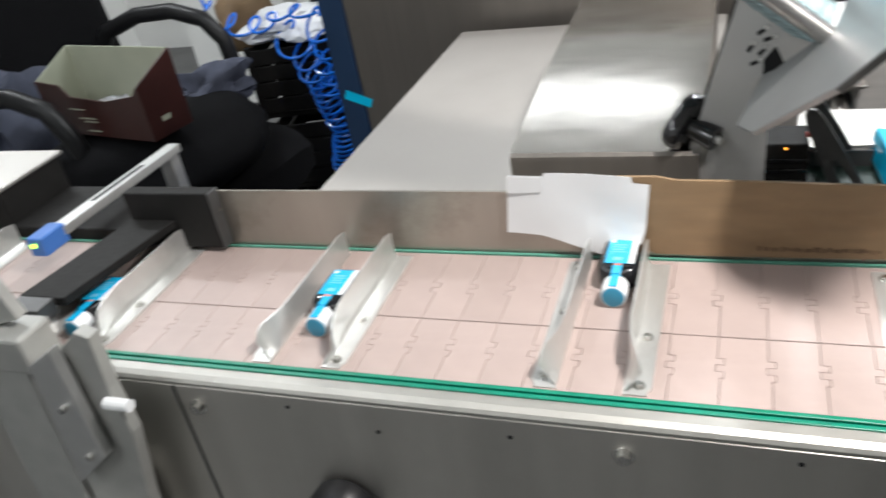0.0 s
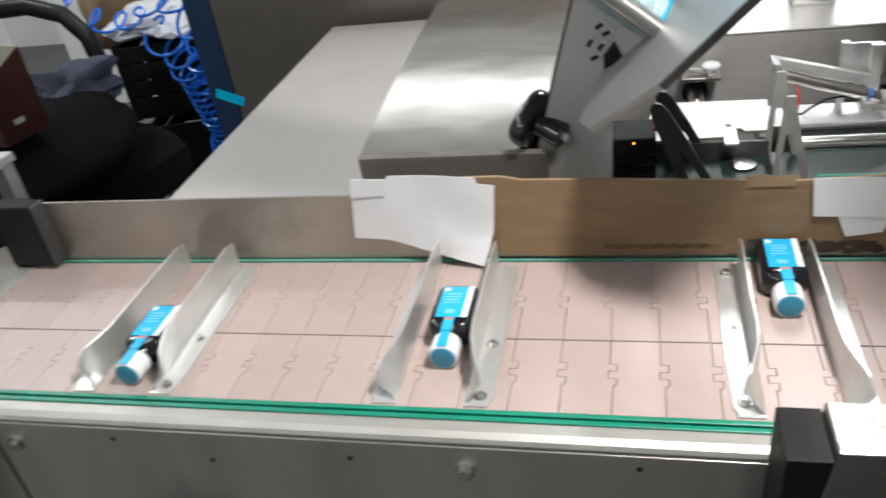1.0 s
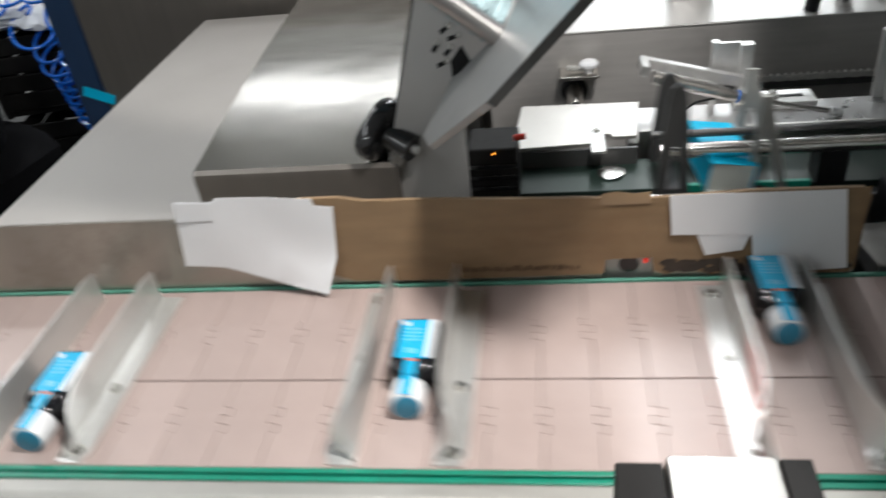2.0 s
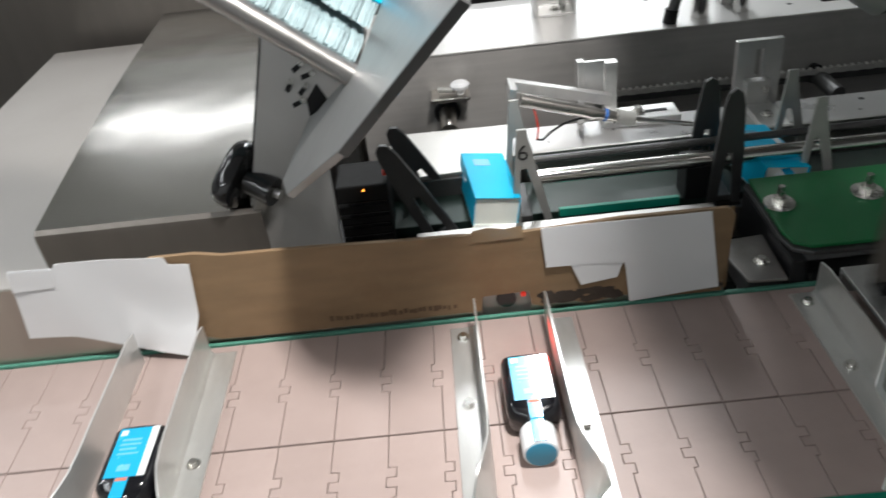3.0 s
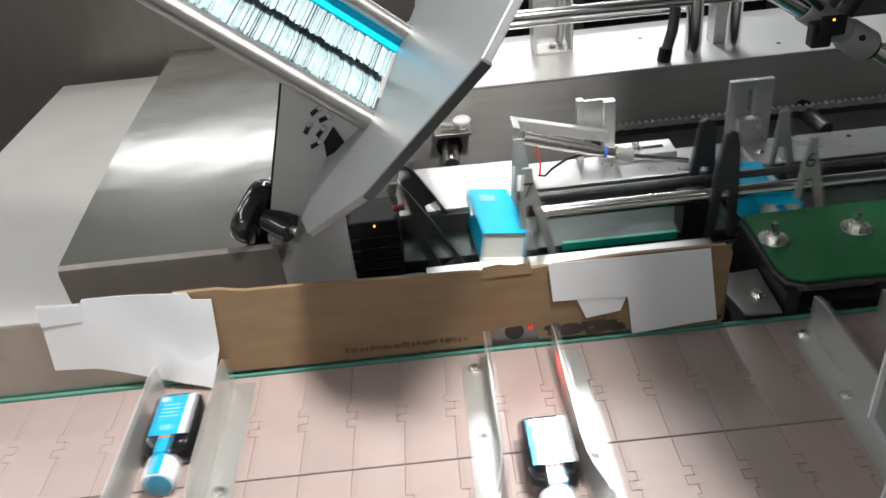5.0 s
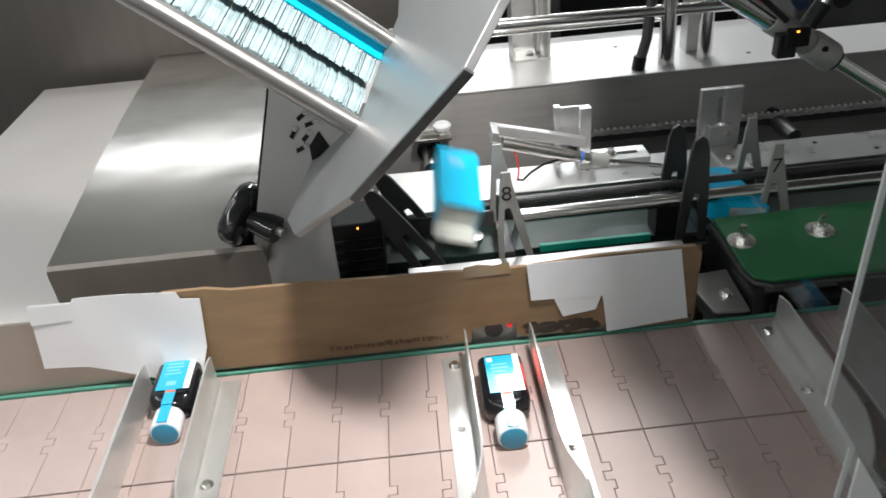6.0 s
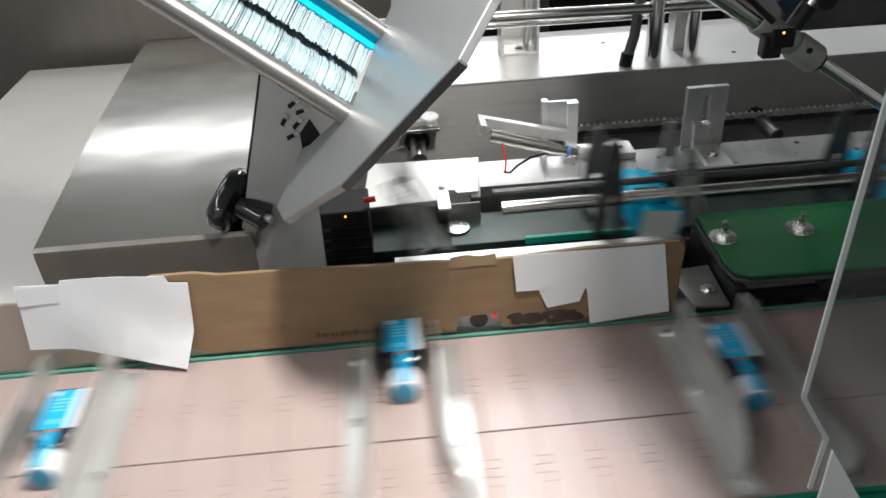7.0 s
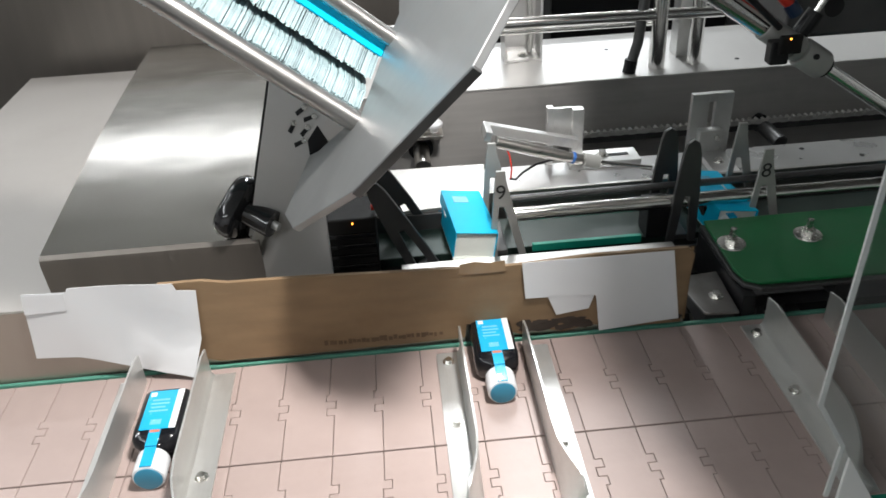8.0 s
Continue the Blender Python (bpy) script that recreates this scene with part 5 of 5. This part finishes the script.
for i, (lx, lz, lw) in enumerate(((-0.06, 0.066, 0.06), (-0.03, 0.044, 0.06), (-0.02, 0.036, 0.05), (-0.02, 0.012, 0.05))):
    part("print_bar", box(lx - lw / 2, lx + lw / 2, -d - t - 0.0012, -d - t - 0.0002, lz, lz + 0.0025), BOARDIN, bx)
part("print_bar", box(w + t + 0.0002, w + t + 0.001, -0.022, 0.004, 0.035, 0.047), BOARDIN, bx)
part("rag", grid_sheet(10, 8, lambda u, v: (-0.06 + 0.18 * u, -0.05 + 0.10 * v, 0.06 + 0.03 * noise.noise(Vector((9 * u, 9 * v, 3)))), 0.002), BAG, bx, "crumpled white wipes", smooth=True)


def crumpled(name, cx, cy, cz, sx, sy, sz, rz, mat, label, category, seed, rough=0.35):
    bm = bmesh.new()
    bmesh.ops.create_icosphere(bm, subdivisions=4, radius=1)
    for v in bm.verts:
        n1 = noise.noise(v.co * 1.7 + Vector((seed, 0, 0)))
        n2 = abs(noise.noise(v.co * 4.2 + Vector((0, seed, 0))))
        v.co *= 1 + rough * n1 - 0.5 * rough * n2
        v.co = Vector((v.co.x * sx, v.co.y * sy, max(-0.6, v.co.z) * sz))
    ob = part(name, bm, mat, None, label, smooth=True, m=pose(cx, cy, cz, 0, 0, rz))
    return tagged(ob, label, category)


crumpled("jacket", -1.385, 1.23, 0.675, 0.100, 0.130, 0.075, -30, JACKET, "crumpled grey-blue jacket on the chair seat", "jacket", 3, 0.75)
crumpled("jacket", -1.84, 1.02, 0.66, 0.13, 0.22, 0.17, -25, JACKET, "grey-blue jacket hung over the chair back", "jacket", 8, 0.5)

crumpled("black_bag", -1.45, 1.04, 0.600, 0.30, 0.31, 0.120, -20, FABRIC, "black cloth bag on the chair seat under the box", "bag", 12, 0.12)
for k, (cx, cy, cz) in enumerate(((-1.22, 1.66, 0.0), (-1.22, 1.66, 0.24), (-1.05, 1.48, 0.0), (-1.30, 1.92, 0.0), (-1.25, 1.68, 0.48))):
    cr = thing("plastic_crate", "black stacking plastic crate with slotted sides", "crate", "stacked crates", m=pose(cx, cy, cz, 0, 0, 12))
    for sy in (-0.14, 0.132):
        for i in range(4):
            part("slat", box(-0.2, 0.2, sy, sy + 0.008, 0.02 + 0.052 * i, 0.067 + 0.052 * i, 0.003), MATT, cr)
    for sx in (-0.2, 0.192):
        for i in range(4):
            part("slat", box(sx, sx + 0.008, -0.131, 0.131, 0.02 + 0.052 * i, 0.067 + 0.052 * i, 0.003), MATT, cr)
    part("base", box(-0.19, 0.19, -0.13, 0.13, 0.0, 0.015), MATT, cr)
    for sx, sy in ((-1, -1), (1, -1), (-1, 1), (1, 1)):
        part("corner_post", box(sx * 0.196 - 0.01, sx * 0.196 + 0.01, sy * 0.136 - 0.01, sy * 0.136 + 0.01, 0, 0.235, 0.003), MATT, cr)
crumpled("plastic_bag", -1.31, 1.64, 0.745, 0.155, 0.14, 0.05, 20, BAG, "white plastic bag heaped on black crates", "bag", 5, 0.4)
crumpled("cardboard_scrap", -1.52, 1.72, 0.74, 0.11, 0.09, 0.13, 0, CARD, "brown paper scrap beside the bag", "paper", 6, 0.2)

hose = thing("coiled_air_hose", "bright blue coiled air hose hanging beside the cabinet", "air hose", m=pose(0.022, 0, -0.004))


def coil(line, turns, r0, r1, bias, seed):
    """A helix of hose round a hanging line in x and z, loosened unevenly."""
    n, pts = len(line) - 1, []
    for i in range(int(36 * turns)):
        k = i / (36 * turns - 1)
        q = min(n - 1, int(k * n))
        f = k * n - q
        cx, cz = (line[q][j] * (1 - f) + line[q + 1][j] * f for j in (0, 1))
        a = 2 * math.pi * turns * ((1 - bias) * k + bias * k * k) + 0.7 * noise.noise(Vector((k * 9, seed, 0)))
        r = (r0 + (r1 - r0) * k) * (1 + 0.35 * noise.noise(Vector((k * 11, 7, seed))))
        cx += 0.012 * noise.noise(Vector((k * 7, 4, seed)))
        pts.append(Vector((cx + r * math.cos(a), 1.50 + r * math.sin(a), cz + 0.022 * math.sin(a) * (1.3 - k))))
    part("coil", tube(pts, 0.0045, 7), BLUEHOSE, hose, smooth=True)
    return pts


pts = coil(((-1.300, 0.770), (-1.248, 0.703), (-1.219, 0.648), (-1.204, 0.602), (-1.192, 0.559), (-1.176, 0.506), (-1.168, 0.453), (-1.172, 0.399), (-1.190, 0.345), (-1.20, 0.24)), 22, 0.042, 0.036, 0.62, 2.0)
coil(((-1.190, 0.800), (-1.165, 0.748), (-1.165, 0.681), (-1.165, 0.624), (-1.172, 0.574)), 5, 0.030, 0.040, 0.3, 5.0)
pts = coil(((-1.56, 0.845), (-1.478, 0.800), (-1.40, 0.785), (-1.342, 0.790), (-1.257, 0.825), (-1.190, 0.810)), 5, 0.030, 0.026, 0.0, 8.0)
part("tail", tube([pts[0], pts[0] + Vector((-0.06, 0.05, 0.08)), pts[0] + Vector((-0.10, 0.12, 0.5)), pts[0] + Vector((-0.1, 0.15, 1.9))], 0.0045, 8), BLUEHOSE, hose, smooth=True)

rack = thing("control_rack", "black control rack with small white labels", "rack")
part("body", box(-1.30, -0.905, 1.75, 2.05, 0.0, 1.9, 0.006), BLACK, rack)
for lz, lw in ((0.86, 0.03), (0.80, 0.02), (0.62, 0.015)):
    part("label_plate", box(-1.03 - lw, -1.03 + lw, 1.7485, 1.7495, lz, lz + 0.022), LABELWHITE, rack)
for i in range(6):
    part("connector", box(-0.98, -0.965, 1.738, 1.7495, 0.30 + 0.09 * i, 0.335 + 0.09 * i, 0.002), CASTGREY if i % 2 else DARKSTEEL, rack)
door = slab("door_1", (-2.7, -1.5, 2.9, 2.94, 0, 2.1), WALLM, "pale grey door panel behind the chair", "door")
part("door_frame", box(-2.08, -2.02, 2.88, 2.899, 0, 2.1), CASTGREY, door)

# ---- chain slats ----
near_slat, far_slat = slat_mesh("slat", True), slat_mesh("slat", False)
for k in range(-50, 27):
    for me in (near_slat, far_slat):
        s = new("slat", me)
        s.parent = chain
        s.matrix_basis = Matrix.Translation((k * PITCH, 0, BELT))


# ---- movement ----
def motions():
    times = travel_times()
    walk(chain, [(t, Matrix.Translation((travel(t), 0, 0))) for t in times])
    for k, (b, bx0, by) in bottles.items():
        push = PUSHES[2 - k] if 0 <= 2 - k < len(PUSHES) else (-1.0 if k > 2 else 99.0)
        rows = {}
        for t in times + [push, push + 0.03, push + 0.07, push + 0.10]:
            if 0 <= t <= 8:
                f = min(1.0, max(0.0, (t - push) / 0.10))
                rows[t] = Matrix.Translation((bx0 + travel(t), by + (0.249 - by) * f, BELT + 0.0025 * min(1.0, 3 * f)))
        walk(b, sorted(rows.items(), key=lambda r: r[0]))
    rest, out, rows, hang = pose(POCKET, -0.128, 0.929), pose(POCKET, 0.092, 0.929), [(0.0, pose(POCKET, -0.128, 0.929))], [(0.0, pose(POCKET - 0.012, 0.060, 1.340))]
    for tm in PUSHES:
        rows += [(t, m) for t, m in ((tm - 0.02, rest), (tm + 0.10, out), (tm + 0.30, out), (tm + 0.42, rest)) if 0 < t < 8]
        hang += [(t, m) for t, m in ((tm + 0.11, pose(POCKET - 0.012, 0.060, 1.340)), (tm + 0.16, pose(POCKET - 0.016, 0.062, 0.945)), (tm + 0.27, pose(POCKET + 0.014, 0.055, 0.950)), (tm + 0.33, pose(POCKET + 0.010, 0.055, 1.340))) if 0 < t < 8]
    stroke = [(0.0, Matrix.Identity(4))]
    for t0 in STARTS:
        for dt, back in ((0.20, 0.0), (0.42, 0.060), (0.78, 0.060), (0.91, 0.0)):
            stroke.append((t0 + dt, Matrix.Translation(-back * STROKE)))
    walk(piston, [r for r in stroke if r[0] < 8.0] + [(8.0, Matrix.Identity(4))])
    walk(slide, rows + [(8.0, rest)])
    walk(arm, hang + [(8.0, pose(POCKET - 0.012, 0.060, 1.340))])
    for g, c in lugs:
        rows = {t: lug_pose(c + travel(t)) for t in times}
        for tm in DROPS:
            if -0.04 < c + travel(max(0.0, min(8.0, tm - 0.6))) < 0 and 0.7 < tm < 8.5:
                for dt, dip in ((-0.70, 0), (-0.60, -4), (-0.50, -3), (-0.42, 0)):
                    if 0 < tm + dt < 8:
                        rows[tm + dt] = lug_pose(c + travel(tm + dt)) @ pose(0, 0, 0, 0, dip, 0)
        walk(g, sorted(rows.items(), key=lambda r: r[0]))
    for i, (c, tm) in enumerate(cartons):
        walk(c, carton_rows(tm, i))


motions()
